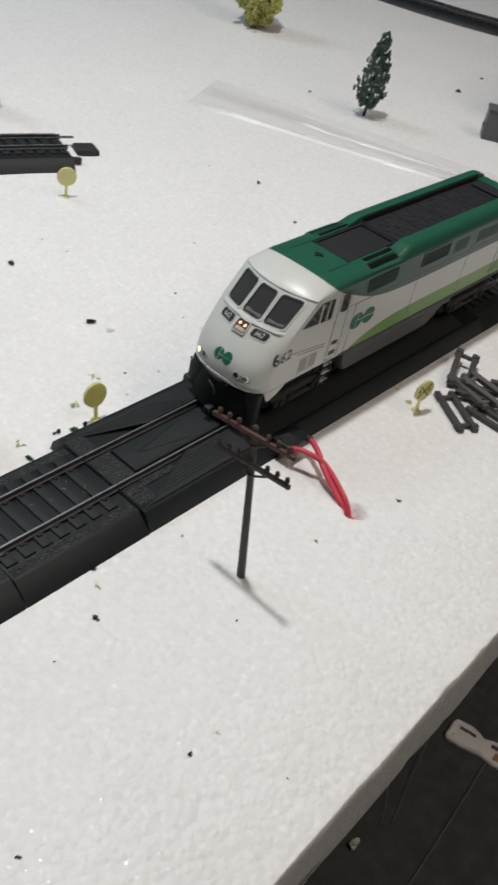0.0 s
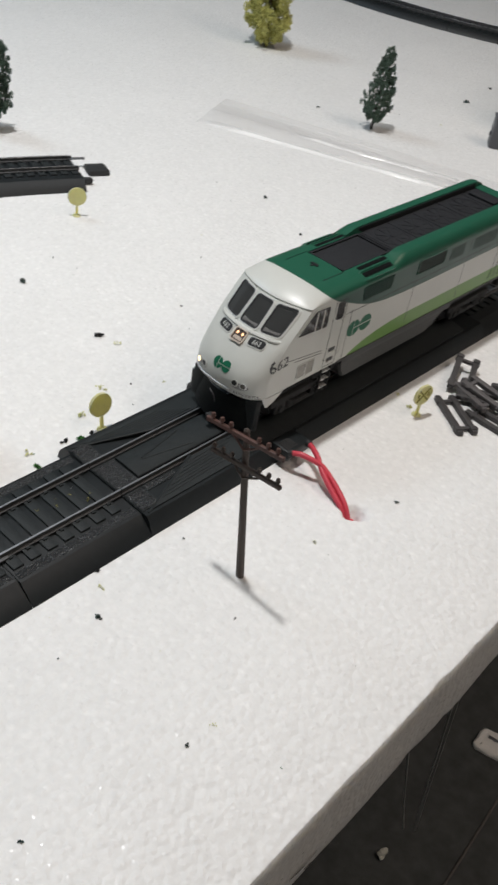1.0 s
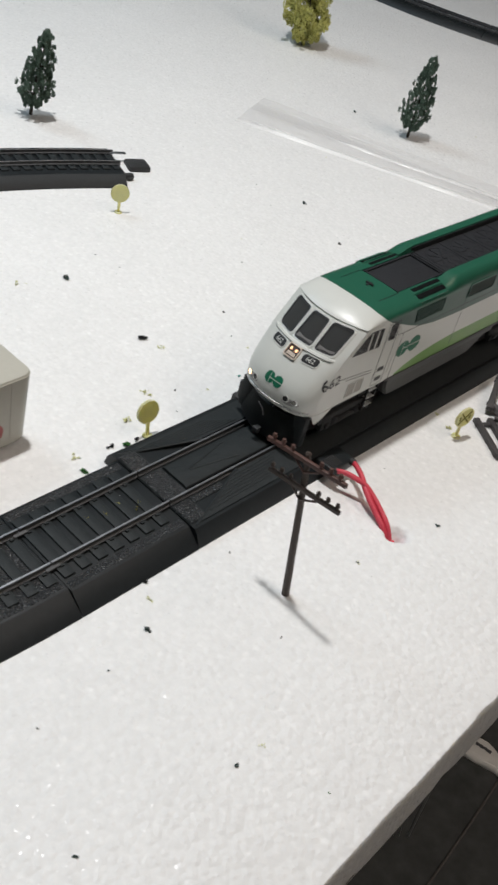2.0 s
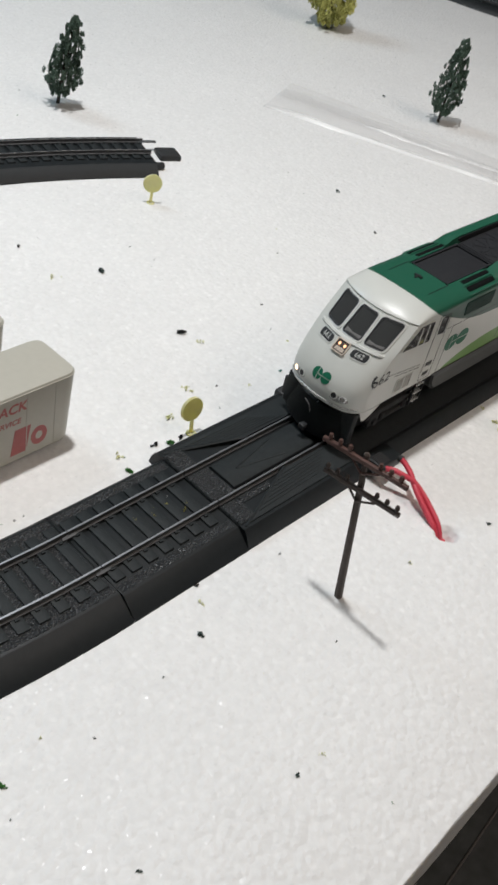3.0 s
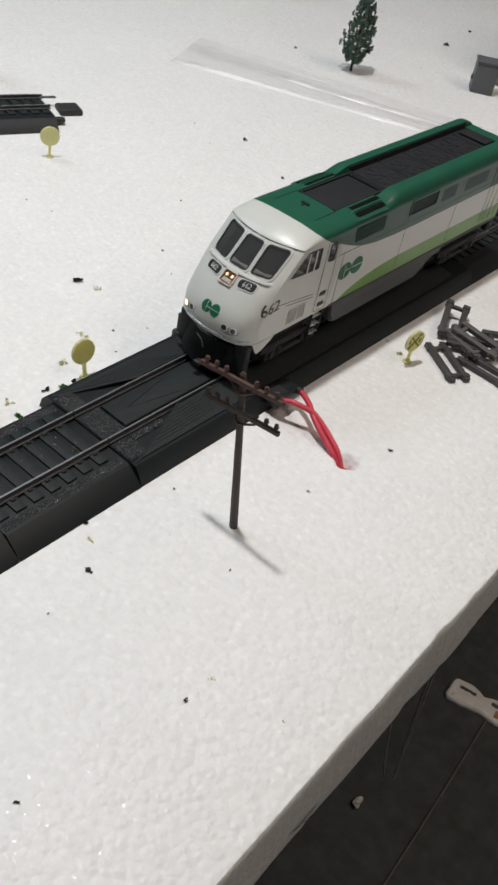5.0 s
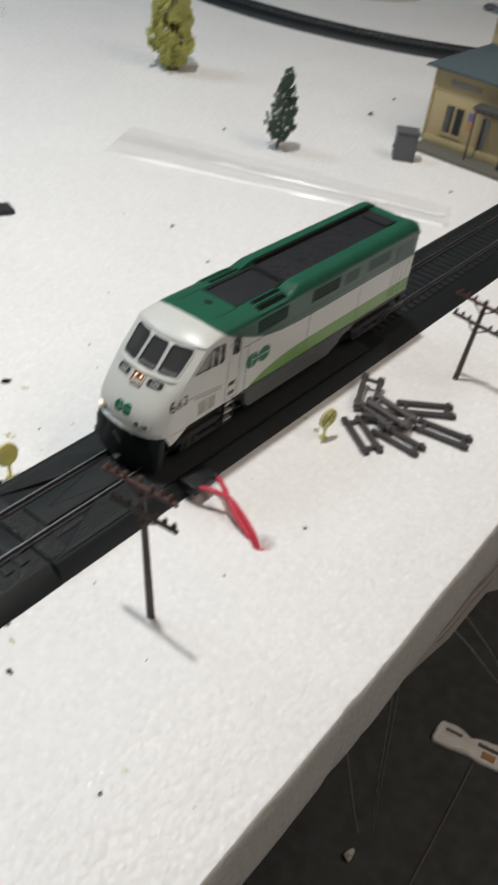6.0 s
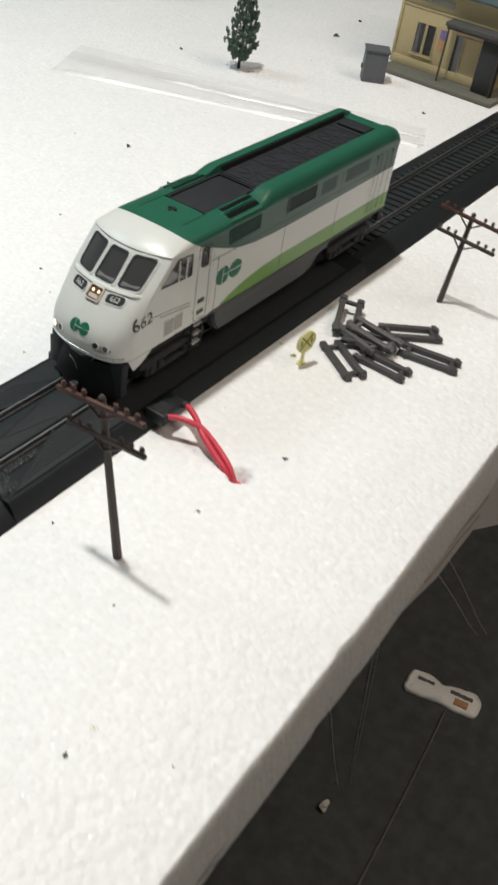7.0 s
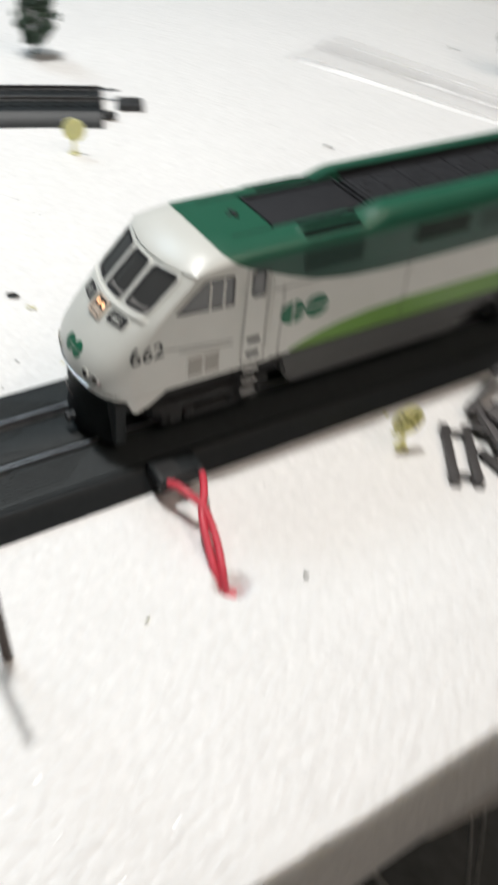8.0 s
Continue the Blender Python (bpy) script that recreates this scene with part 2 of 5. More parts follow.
PLASTER = mat("wall_paint", (0.55, 0.54, 0.51), 0.7, vary=0.04, scale=3, bump=0.05)
TABLE = mat("brown_table", (0.06, 0.04, 0.028), 0.5, vary=0.3, scale=30)
STRING = mat("grey_string", (0.34, 0.34, 0.33), 0.6, vary=0.1)
PALE = mat("pale_grey_card", (0.52, 0.50, 0.48), 0.7, vary=0.06)
CRUMB_DARK = mat("dark_green_flock", (0.04, 0.062, 0.056), 0.9, vary=0.5, scale=900)
CRUMB_GREEN = mat("green_flock", (0.04, 0.15, 0.03), 0.9, vary=0.5, scale=900)
CRUMB_YELLOW = mat("yellow_green_flock", (0.60, 0.60, 0.30), 0.9, vary=0.4, scale=900)
CRUMB_BLACK = mat("black_flock", (0.016, 0.016, 0.016), 0.9, vary=0.4, scale=900)
CRUMB_TEAL = mat("teal_flock", (0.06, 0.30, 0.25), 0.9, vary=0.4, scale=900)


def glass_material(name, colour, rough):
    m, nt, b = nodes_of(name)
    b.inputs["Base Color"].default_value = (*colour, 1)
    b.inputs["Roughness"].default_value = rough
    b.inputs["Coat Weight"].default_value = 1.0
    b.inputs["Coat Roughness"].default_value = 0.04
    return m


def glow_material(name, colour, strength):
    m, nt, b = nodes_of(name)
    b.inputs["Base Color"].default_value = (*colour, 1)
    b.inputs["Emission Color"].default_value = (*colour, 1)
    b.inputs["Emission Strength"].default_value = strength
    return m


GLASS = glass_material("smoked_glass", (0.048, 0.049, 0.049), 0.12)
LAMP = glow_material("warm_bulb", (1.0, 0.55, 0.28), 1.6)
BRIGHT = glow_material("bright_warm_bulb", (1.0, 0.66, 0.38), 2.6)
LENS = glass_material("clear_lens", (0.13, 0.12, 0.10), 0.15)


def tape_material():
    m, nt, b = nodes_of("clear_tape")
    b.inputs["Base Color"].default_value = (0.80, 0.79, 0.785, 1)
    b.inputs["Roughness"].default_value = 0.2
    b.inputs["Alpha"].default_value = 0.2
    return m


TAPE = tape_material()
# greyer film colour, used for shading between the tape's folds
TAPE_SHADE = TAPE.copy()
TAPE_SHADE.node_tree.nodes["Principled BSDF"].inputs["Base Color"].default_value = (0.55, 0.545, 0.55, 1)
TAPE_SHADE.node_tree.nodes["Principled BSDF"].inputs["Alpha"].default_value = 0.15


bsdf = YELLOW.node_tree.nodes["Principled BSDF"]
bsdf.inputs["Subsurface Weight"].default_value = 0.75
bsdf.inputs["Subsurface Radius"].default_value = (1.0, 0.9, 0.45)
bsdf.inputs["Subsurface Scale"].default_value = 0.004
FILM_EDGE = mat("white_film_edge", (0.95, 0.95, 0.945), 0.22, vary=0.03, coat=0.5)


# ---- mesh helpers (all shapes in millimetres) ----
def mesh_of(name, bm, material, sharp=35):
    bm.normal_update()
    for f in bm.faces:
        f.smooth = True
    lim = radians(sharp)
    for e in bm.edges:
        if len(e.link_faces) == 2 and e.calc_face_angle(0) > lim:
            e.smooth = False
    bm.transform(Matrix.Scale(MM, 4))
    me = bpy.data.meshes.new(name)
    bm.to_mesh(me)
    bm.free()
    for m in material if isinstance(material, (list, tuple)) else (material,):
        me.materials.append(m)
    return me


def part(name, bm, material, parent, label="", sharp=35):
    ob = new(name, mesh_of(name, bm, material, sharp))
    ob.parent = parent
    if label:
        ob["label"] = label
    return ob


def thing(name, label, category, m=None, group="", kind=""):
    ob = new(name)
    ob.empty_display_size = 0.01
    if m is not None:
        ob.matrix_basis = m
    return tagged(ob, label, category, group, kind)


def solo(name, bm, material, label, category, m=None, group="", kind="", sharp=35):
    ob = new(name, mesh_of(name, bm, material, sharp))
    if m is not None:
        ob.matrix_basis = m
    return tagged(ob, label, category, group, kind)


def box(bm, x0, x1, y0, y1, z0, z1, bevel=0.0, m=None):
    before = set(bm.verts)
    r = bmesh.ops.create_cube(bm, size=1)
    vs = r["verts"]
    for v in vs:
        v.co = Vector(((x0 + x1) / 2 + v.co.x * (x1 - x0), (y0 + y1) / 2 + v.co.y * (y1 - y0), (z0 + z1) / 2 + v.co.z * (z1 - z0)))
    if bevel:
        es = list({e for v in vs for e in v.link_edges})
        bmesh.ops.bevel(bm, geom=es, offset=bevel, segments=2, profile=0.5, affect="EDGES")
    if m is not None:
        bmesh.ops.transform(bm, matrix=m, verts=[v for v in bm.verts if v not in before])
    return bm


def rod(bm, a, b, r0, r1=None, seg=8):
    a, b = Vector(a), Vector(b)
    d = b - a
    r = bmesh.ops.create_cone(bm, cap_ends=True, segments=seg, radius1=r0, radius2=r0 if r1 is None else r1, depth=d.length)
    m = Matrix.Translation((a + b) / 2) @ d.to_track_quat("Z", "Y").to_matrix().to_4x4()
    bmesh.ops.transform(bm, matrix=m, verts=r["verts"])
    return bm


def B():
    return bmesh.new()


def tube(bm, pts, r, seg=8):
    """A round tube along points."""
    pts = [Vector(p) for p in pts]
    rings = []
    for i, p in enumerate(pts):
        d = (pts[min(i + 1, len(pts) - 1)] - pts[max(i - 1, 0)]).normalized()
        q = d.to_track_quat("Z", "Y")
        rings.append([bm.verts.new(p + q @ Vector((r * math.cos(a), r * math.sin(a), 0))) for a in [k * 2 * math.pi / seg for k in range(seg)]])
    for a, b in zip(rings, rings[1:]):
        for k in range(seg):
            bm.faces.new((a[k], a[(k + 1) % seg], b[(k + 1) % seg], b[k]))
    bm.faces.new(rings[0][::-1])
    bm.faces.new(rings[-1])
    return bm


def smooth_path(pts, n=24):
    """Catmull-Rom through points."""
    p = [Vector(pts[0])] + [Vector(q) for q in pts] + [Vector(pts[-1])]
    out = []
    for i in range(1, len(p) - 2):
        for k in range(n):
            t = k / n
            a, b, c, d = p[i - 1:i + 3]
            out.append(0.5 * ((2 * b) + (c - a) * t + (2 * a - 5 * b + 4 * c - d) * t * t + (3 * b - a - 3 * c + d) * t ** 3))
    out.append(p[-2])
    return out


def slab(bm, outline, place, thick, back=0.0, rings=3):
    """A thin plate: outline in two coordinates, laid on a surface by place(u, v, off)."""
    n = len(outline)
    cu, cv = sum(p[0] for p in outline) / n, sum(p[1] for p in outline) / n
    rows = [[bm.verts.new(place(u, v, back)) for u, v in outline]]
    for k in range(rings):
        f = 1 - k / rings
        rows.append([bm.verts.new(place(cu + (u - cu) * f, cv + (v - cv) * f, thick)) for u, v in outline])
    c = bm.verts.new(place(cu, cv, thick))
    for a, b in zip(rows, rows[1:]):
        for i in range(n):
            j = (i + 1) % n
            bm.faces.new((a[i], a[j], b[j], b[i]))
    for i in range(n):
        bm.faces.new((rows[-1][i], rows[-1][(i + 1) % n], c))
    bmesh.ops.recalc_face_normals(bm, faces=bm.faces)
    return bm


def patch(bm, u0, u1, v0, v1, nu, nv, place, off):
    """A plate that follows a curved surface."""
    g = [[bm.verts.new(place(u0 + (u1 - u0) * i / nu, v0 + (v1 - v0) * j / nv, off if 0 < i < nu and 0 < j < nv else -0.1)) for j in range(nv + 1)] for i in range(nu + 1)]
    for i in range(nu):
        for j in range(nv):
            bm.faces.new((g[i][j], g[i + 1][j], g[i + 1][j + 1], g[i][j + 1]))
    bmesh.ops.recalc_face_normals(bm, faces=bm.faces)
    return bm


def ring(bm, outer, inner, place, thick, back=0.0):
    """A frame between two outlines of the same count."""
    n = len(outer)
    o1 = [bm.verts.new(place(u, v, thick)) for u, v in outer]
    i1 = [bm.verts.new(place(u, v, thick)) for u, v in inner]
    o0 = [bm.verts.new(place(u, v, back)) for u, v in outer]
    i0 = [bm.verts.new(place(u, v, back)) for u, v in inner]
    for i in range(n):
        j = (i + 1) % n
        bm.faces.new((o1[i], o1[j], i1[j], i1[i]))
        bm.faces.new((o0[i], o0[j], o1[j], o1[i]))
        bm.faces.new((i1[i], i1[j], i0[j], i0[i]))
    return bm


def rounded(corners, r, n=4):
    """A polygon with rounded corners."""
    out = []
    k = len(corners)
    for i in range(k):
        p, a, b = Vector(corners[i]), Vector(corners[i - 1]), Vector(corners[(i + 1) % k])
        da, db = (a - p), (b - p)
        rr = min(r, da.length * 0.45, db.length * 0.45)
        s, e = p + da.normalized() * rr, p + db.normalized() * rr
        for j in range(n + 1):
            t = j / n
            out.append(tuple((1 - t) ** 2 * s + 2 * t * (1 - t) * p + t * t * e))
    return out


def grown(outline, d):
    """An outline moved outwards from its centre by d."""
    n = len(outline)
    area = sum(outline[i][0] * outline[(i + 1) % n][1] - outline[(i + 1) % n][0] * outline[i][1] for i in range(n))
    sgn = 1 if area > 0 else -1
    out = []
    for i in range(n):
        a, b = Vector(outline[i - 1]), Vector(outline[(i + 1) % n])
        t = (b - a).normalized()
        out.append((outline[i][0] + sgn * t.y * d, outline[i][1] - sgn * t.x * d))
    return out


def text_mesh(body, size, place, thick, bold=0.0):
    """Letters of the built-in font laid on a surface."""
    cu = bpy.data.curves.new("text", "FONT")
    cu.body, cu.size, cu.align_x, cu.align_y, cu.resolution_u = body, size, "CENTER", "CENTER", 3
    cu.offset = bold
    tmp = bpy.data.objects.new("text", cu)
    scene.collection.objects.link(tmp)
    me = bpy.data.meshes.new_from_object(tmp.evaluated_get(bpy.context.evaluated_depsgraph_get()))
    bm = bmesh.new()
    bm.from_mesh(me)
    bpy.data.objects.remove(tmp)
    bpy.data.meshes.remove(me)
    bpy.data.curves.remove(cu)
    for v in bm.verts:
        v.co = Vector(place(v.co.x, v.co.y, thick))
    return bm


def dense(outline, step=0.5):
    """An outline with extra points along its long edges."""
    out = []
    for (x0, y0), (x1, y1) in zip(outline, outline[1:] + outline[:1]):
        n = max(1, round(math.hypot(x1 - x0, y1 - y0) / step))
        out += [(x0 + (x1 - x0) * k / n, y0 + (y1 - y0) * k / n) for k in range(n)]
    return out


def interp(x, table):
    if x <= table[0][0]:
        return table[0][1]
    for (a, u), (b, v) in zip(table, table[1:]):
        if x <= b:
            return u + (v - u) * (x - a) / (b - a)
    return table[-1][1]


def sstep(a, b, x):
    t = max(0.0, min(1.0, (x - a) / (b - a)))
    return t * t * (3 - 2 * t)


def at(x, y, z=0.0, turn=0.0):
    """A pose from millimetres and a turn in degrees."""
    return pose(x * MM, y * MM, z * MM, 0, 0, turn)


# ---- setting: foam board, table, room ----
def edge_x(y):
    """The cut edge of the board, millimetres."""
    x = 129.2 - (0.027 if y > 0 else 0.017) * y
    x += 0.35 * (noise.noise((y * 0.035, 1.3, 0)) + 0.3 * noise.noise((y * 0.21, 4.1, 0)))
    for y0, w, d in ((-22, 5, 0.35), (-23.5, 1.5, 0.6), (-1, 2.5, 0.4), (-74, 7, 0.3), (105, 3, 0.4)):
        x -= d * math.exp(-((y - y0) / w) ** 2)
    return x


def foam_board():
    bm = B()
    ys = [-620 + 40 * i for i in range(9)] + [-256 + 3.0 * i for i in range(150)] + [200 + 50 * i for i in range(27)]
    ys = sorted(ys + [4.6, 24.6])
    rows = []
    for y in ys:
        e = edge_x(y)
        w = noise.noise((y * 0.03, 8.0, 0)) * 0.4
        prof = [(-1250, 0), (52, 0), (72, 0), (e - 1.2, 0), (e - 0.3, -0.35 + w * 0.2), (e, -1.2), (e + 0.3 * w, -9 + w), (e + 0.2 + w, -20), (e + 0.7 - w, -33), (e + 0.5 - w, -41.2), (e - 1.5, -42), (-1250, -42)]
        rows.append([bm.verts.new((x, y, z)) for x, z in prof])
    for a, b in zip(rows, rows[1:]):
        for i in range(len(a)):
            j = (i + 1) % len(a)
            if i == 1 and 4.5 < a[0].co.y < 24.5:
                continue
            f = bm.faces.new((a[i], a[j], b[j], b[i]))
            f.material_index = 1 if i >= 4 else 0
    # the dent where the wires go down
    n = 40
    g = []
    for i in range(n + 1):
        for j in range(n + 1):
            x, y = 52 + 20 * i / n, 4.6 + 20 * j / n
            r = math.hypot((x - 61.8) / 1.25, y - 14.2)
            z = -5.0 * math.exp(-(r / 1.5) ** 2) - 8.5 * math.exp(-((x - 63.2) ** 2 + (y - 17.8) ** 2) / 7.5)
            z += 0.25 * noise.noise((x * 0.9, y * 0.9, 0)) * math.exp(-((r - 3) / 2.0) ** 2)
            rim = min(i, j, n - i, n - j)
            g.append(bm.verts.new((x, y, z * min(1.0, rim / 4))))
    for i in range(n):
        for j in range(n):
            k = i * (n + 1) + j
            bm.faces.new((g[k], g[k + n + 1], g[k + n + 2], g[k + 1]))
    for r in (rows[0], rows[-1]):
        bm.faces.new(r if r is rows[0] else r[::-1])
    bmesh.ops.recalc_face_normals(bm, faces=bm.faces)
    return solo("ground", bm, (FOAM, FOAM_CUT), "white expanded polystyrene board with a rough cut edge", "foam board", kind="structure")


foam_board()

bm = B()
rows = []
for i in range(90):
    y = 38 + 16 * i
    x = 124.5 - 0.024 * y + 2.5 * noise.noise((y * 0.05, 2, 0)) - 9 * math.exp(-(y - 38) / 14)
    rows.append([bm.verts.new((px, y, pz)) for px, pz in ((-900, -42.4), (x, -42.4), (x + 1, -50), (x - 1.5, -58), (-900, -58))])
for a, b in zip(rows, rows[1:]):
    for i in range(5):
        bm.faces.new((a[i], a[(i + 1) % 5], b[(i + 1) % 5], b[i]))
bm.faces.new(rows[0]), bm.faces.new(rows[-1][::-1])
bmesh.ops.recalc_face_normals(bm, faces=bm.faces)
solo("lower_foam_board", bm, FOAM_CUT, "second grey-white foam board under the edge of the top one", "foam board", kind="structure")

bm = B()
rim = [(40, -58.5), (440, -58.5), (440, -300), (230, -149), (168, -104), (119, -99), (84, -84), (55, -73)]
a = [bm.verts.new((122.5 - 0.02 * y, y, z)) for y, z in rim]
b = [bm.verts.new((117.5 - 0.02 * y, y, z)) for y, z in rim]
bm.faces.new(a), bm.faces.new(b[::-1])
for i in range(8):
    bm.faces.new((a[i], b[i], b[(i + 1) % 8], a[(i + 1) % 8]))
bmesh.ops.recalc_face_normals(bm, faces=bm.faces)
solo("side_panel", bm, PALE, "grey board slanting down below the foam edge", "board", kind="structure")
for y0, z0, y1, z1 in ((84, -72, 172, -82), (96, -82, 168, -92), (70, -66, 150, -76)):
    pts = [(122.4 - 0.02 * (y0 + (y1 - y0) * k / 5), y0 + (y1 - y0) * k / 5, z0 + (z1 - z0) * k / 5 + 1.2 * math.sin(2.1 * k + y0)) for k in range(6)]
    solo("brown_strand", tube(B(), smooth_path(pts, 6), 0.55, 6), mat("brown_fibre", (0.20, 0.17, 0.14), 0.8, vary=0.3), "thin brown strand stuck to the grey board below the edge", "strand", group="brown strands")

table = thing("trestle_table", "dark brown table under the foam boards", "table")
part("tabletop", box(B(), -1150, 40, -500, 1400, -84, -58.2, 2), TABLE, table)
part("packing_board", box(B(), -1150, 40, -500, 20, -58, -42.3, 1), TABLE, table)
for x in (-1080, -30):
    for y in (-430, 1330):
        part("leg", box(B(), x - 25, x + 25, y - 25, y + 25, -760, -84.2, 2), TABLE, table)

for name, ext, material in (
    ("floor", (-2400, 2400, -2200, 3400, -800, -760), CARPET),
    ("ceiling", (-2400, 2400, -2200, 3400, 1600, 1640), CEILING),
    ("wall_west", (-2440, -2400, -2200, 3400, -800, 1640), PLASTER),
    ("wall_east", (2400, 2440, -2200, 3400, -800, 1640), PLASTER),
    ("wall_south", (-2440, 2440, -2240, -2200, -800, 1640), PLASTER),
    ("wall_north", (-2440, 2440, 3400, 3440, -800, 1640), PLASTER),
):
    solo(name, box(B(), *ext), material, {"floor": "dark carpeted floor far below the board", "ceiling": "plain white ceiling"}.get(name, "plain painted wall"), name.split("_")[0], kind="structure")


# ---- track ----
GAUGE_X, BED_H, TIE_TOP, RAIL_TOP = 8.95, 6.3, 7.2, 9.7


def straight(x, y0, heading=0.0):
    """A way along a straight: distance to place and heading (degrees from +y, turning to -x)."""
    h = radians(heading)
    return lambda s: (x - s * math.sin(h), y0 + s * math.cos(h), heading)


def arc(cx, cy, r, a0, sign):
    """A way along an arc; a0: start angle in degrees, sign: way round."""
    def way(s):
        a = radians(a0) + sign * s / r
        return cx + r * math.cos(a), cy + r * math.sin(a), math.degrees(a) if sign > 0 else math.degrees(a) + 180
    return way


def swept(bm, way, s0, s1, section, step=8.0, index=None):
    """A closed cross-section (across, up) carried along a way."""
    n = max(1, round((s1 - s0) / step))
    rings = []
    for k in range(n + 1):
        x, y, h = way(s0 + (s1 - s0) * k / n)
        c, s = math.cos(radians(h)), math.sin(radians(h))
        rings.append([bm.verts.new((x + u * c, y + u * s, v)) for u, v in section])
    for a, b in zip(rings, rings[1:]):
        for i in range(len(section)):
            j = (i + 1) % len(section)
            bm.faces.new((a[i], b[i], b[j], a[j]))
    bm.faces.new(rings[0]), bm.faces.new(rings[-1][::-1])
    return bm


def rail_part(t, way, s0, s1, x, step=8.0):
    bm = swept(B(), way, s0, s1, rail_section(x), step)
    bm.normal_update()
    for f in bm.faces:
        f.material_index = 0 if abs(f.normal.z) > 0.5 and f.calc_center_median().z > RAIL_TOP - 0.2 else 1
    return part("rail", bm, (RAIL, RAIL_SIDE), t)


def rail_section(x):
    h = RAIL_TOP
    half = [(0.3, h), (0.38, h - 0.12), (0.38, h - 0.6), (0.3, h - 0.8), (0.3, TIE_TOP + 0.7), (0.9, TIE_TOP + 0.45), (0.9, TIE_TOP)]
    return [(x - a, z) for a, z in half[::-1]] + [(x + a, z) for a, z in half]


BED_SECTION = [(-27, 0), (-26.6, 0.8), (-21.0, BED_H - 0.3), (-20.4, BED_H), (20.0, BED_H), (20.6, BED_H - 0.3), (26.6, 0.8), (27, 0)]
NARROW_BED = [(-24.8, 0), (-24.4, 0.8), (-20.0, BED_H - 0.3), (-19.4, BED_H), (18.3, BED_H), (19.0, BED_H - 0.3), (26.6, 0.8), (27, 0)]
NEAR_BED = [(-24.8, 0), (-24.4, 0.8), (-20.2, BED_H - 0.3), (-19.6, BED_H), (20.0, BED_H), (20.6, BED_H - 0.3), (26.6, 0.8), (27, 0)]
tie_bm = box(B(), -15.0, 15.0, -2.1, 2.1, BED_H - 0.6, TIE_TOP, 0.25)
TIE_MESH = mesh_of("tie", tie_bm, TIE)
chair_bm = B()
for sx in (-1, 1):
    for dx in (-1.55, 1.55):
        box(chair_bm, sx * GAUGE_X + dx - 0.45, sx * GAUGE_X + dx + 0.45, -0.7, 0.7, TIE_TOP, TIE_TOP + 0.6)
CHAIR_MESH = mesh_of("rail_chair", chair_bm, TIE)


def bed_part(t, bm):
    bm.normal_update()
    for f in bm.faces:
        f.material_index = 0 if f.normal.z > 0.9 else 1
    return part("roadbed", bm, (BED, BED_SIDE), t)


def rough_ballast(t, way, s0, s1, u0, u1, z, seed, rise=0.32):
    """Sharp loose-looking grains moulded on the bed."""
    r = random.Random(seed)
    bm = B()
    nu, ns = round((u1 - u0) / 0.55), round((s1 - s0) / 0.55)
    g = []
    for i in range(ns + 1):
        for j in range(nu + 1):
            edge = i in (0, ns) or j in (0, nu)
            x, y, h = way(s0 + (s1 - s0) * i / ns + (0 if edge else r.uniform(-0.2, 0.2)))
            u = u0 + (u1 - u0) * j / nu + (0 if edge else r.uniform(-0.2, 0.2))
            g.append(bm.verts.new((x + u * math.cos(radians(h)), y + u * math.sin(radians(h)), z - 0.25 if edge else z + 0.05 + rise * r.random() ** 1.5)))
    for i in range(ns):
        for j in range(nu):
            k = i * (nu + 1) + j
            bm.faces.new((g[k], g[k + 1], g[k + nu + 2], g[k + nu + 1]))
    bmesh.ops.recalc_face_normals(bm, faces=bm.faces)
    if sum(f.normal.z for f in bm.faces) < 0:
        bmesh.ops.reverse_faces(bm, faces=bm.faces)
    return part("ballast", bm, BED, t, sharp=3)


def track_section(label, way, length, pitch=6.8, first=3.4, section=BED_SECTION):
    t = thing("track_section", label, "model track", group="track sections")
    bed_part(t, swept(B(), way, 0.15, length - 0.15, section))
    for sx in (-1, 1):
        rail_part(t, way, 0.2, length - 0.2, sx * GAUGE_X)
    s = first
    while s < length - 1.5:
        x, y, h = way(s)
        ob = new("tie", TIE_MESH)
        ob.parent, ob.matrix_basis = t, at(x, y, 0, h)
        oc = new("rail_chair", CHAIR_MESH)
        oc.parent, oc.matrix_basis = t, at(x, y, 0, h)
        s += pitch
    return t


def rail_joiner(t, way, s):
    for sx in (-1, 1):
        x0 = sx * GAUGE_X
        part("rail_joiner", swept(B(), way, s - 2.6, s + 2.6, [(x0 - 1.5, TIE_TOP + 0.05), (x0 - 1.5, TIE_TOP + 0.7), (x0 - 0.6, TIE_TOP + 1.0), (x0 + 0.6, TIE_TOP + 1.0), (x0 + 1.5, TIE_TOP + 0.7), (x0 + 1.5, TIE_TOP + 0.05)]), RAIL_SIDE, t, "dull metal rail joiner")


TX = -2.5
near_way = straight(TX, -103)
near = track_section("black plastic track section with steel rails, strewn with crumbs", near_way, 51, section=NEAR_BED)
rail_joiner(near, near_way, 0.2)
for u0, u1 in ((-19.5, -15.3), (15.3, 19.6)):
    rough_ballast(near, near_way, 0.4, 50.6, u0, u1, BED_H - 0.04, 5, 0.13)
curve_way = arc(TX - 457, -103, 457, 0, -1)
curve = track_section("curved black track section with steel rails leading off", curve_way, 180, section=[(-u, z) for u, z in NARROW_BED[::-1]])
rough_ballast(curve, curve_way, 0.4, 120, -18.1, 19.2, BED_H, 4)
rear_way = straight(TX, 177)
rear = track_section("straight black track section with steel rails behind the locomotive", rear_way, 228)
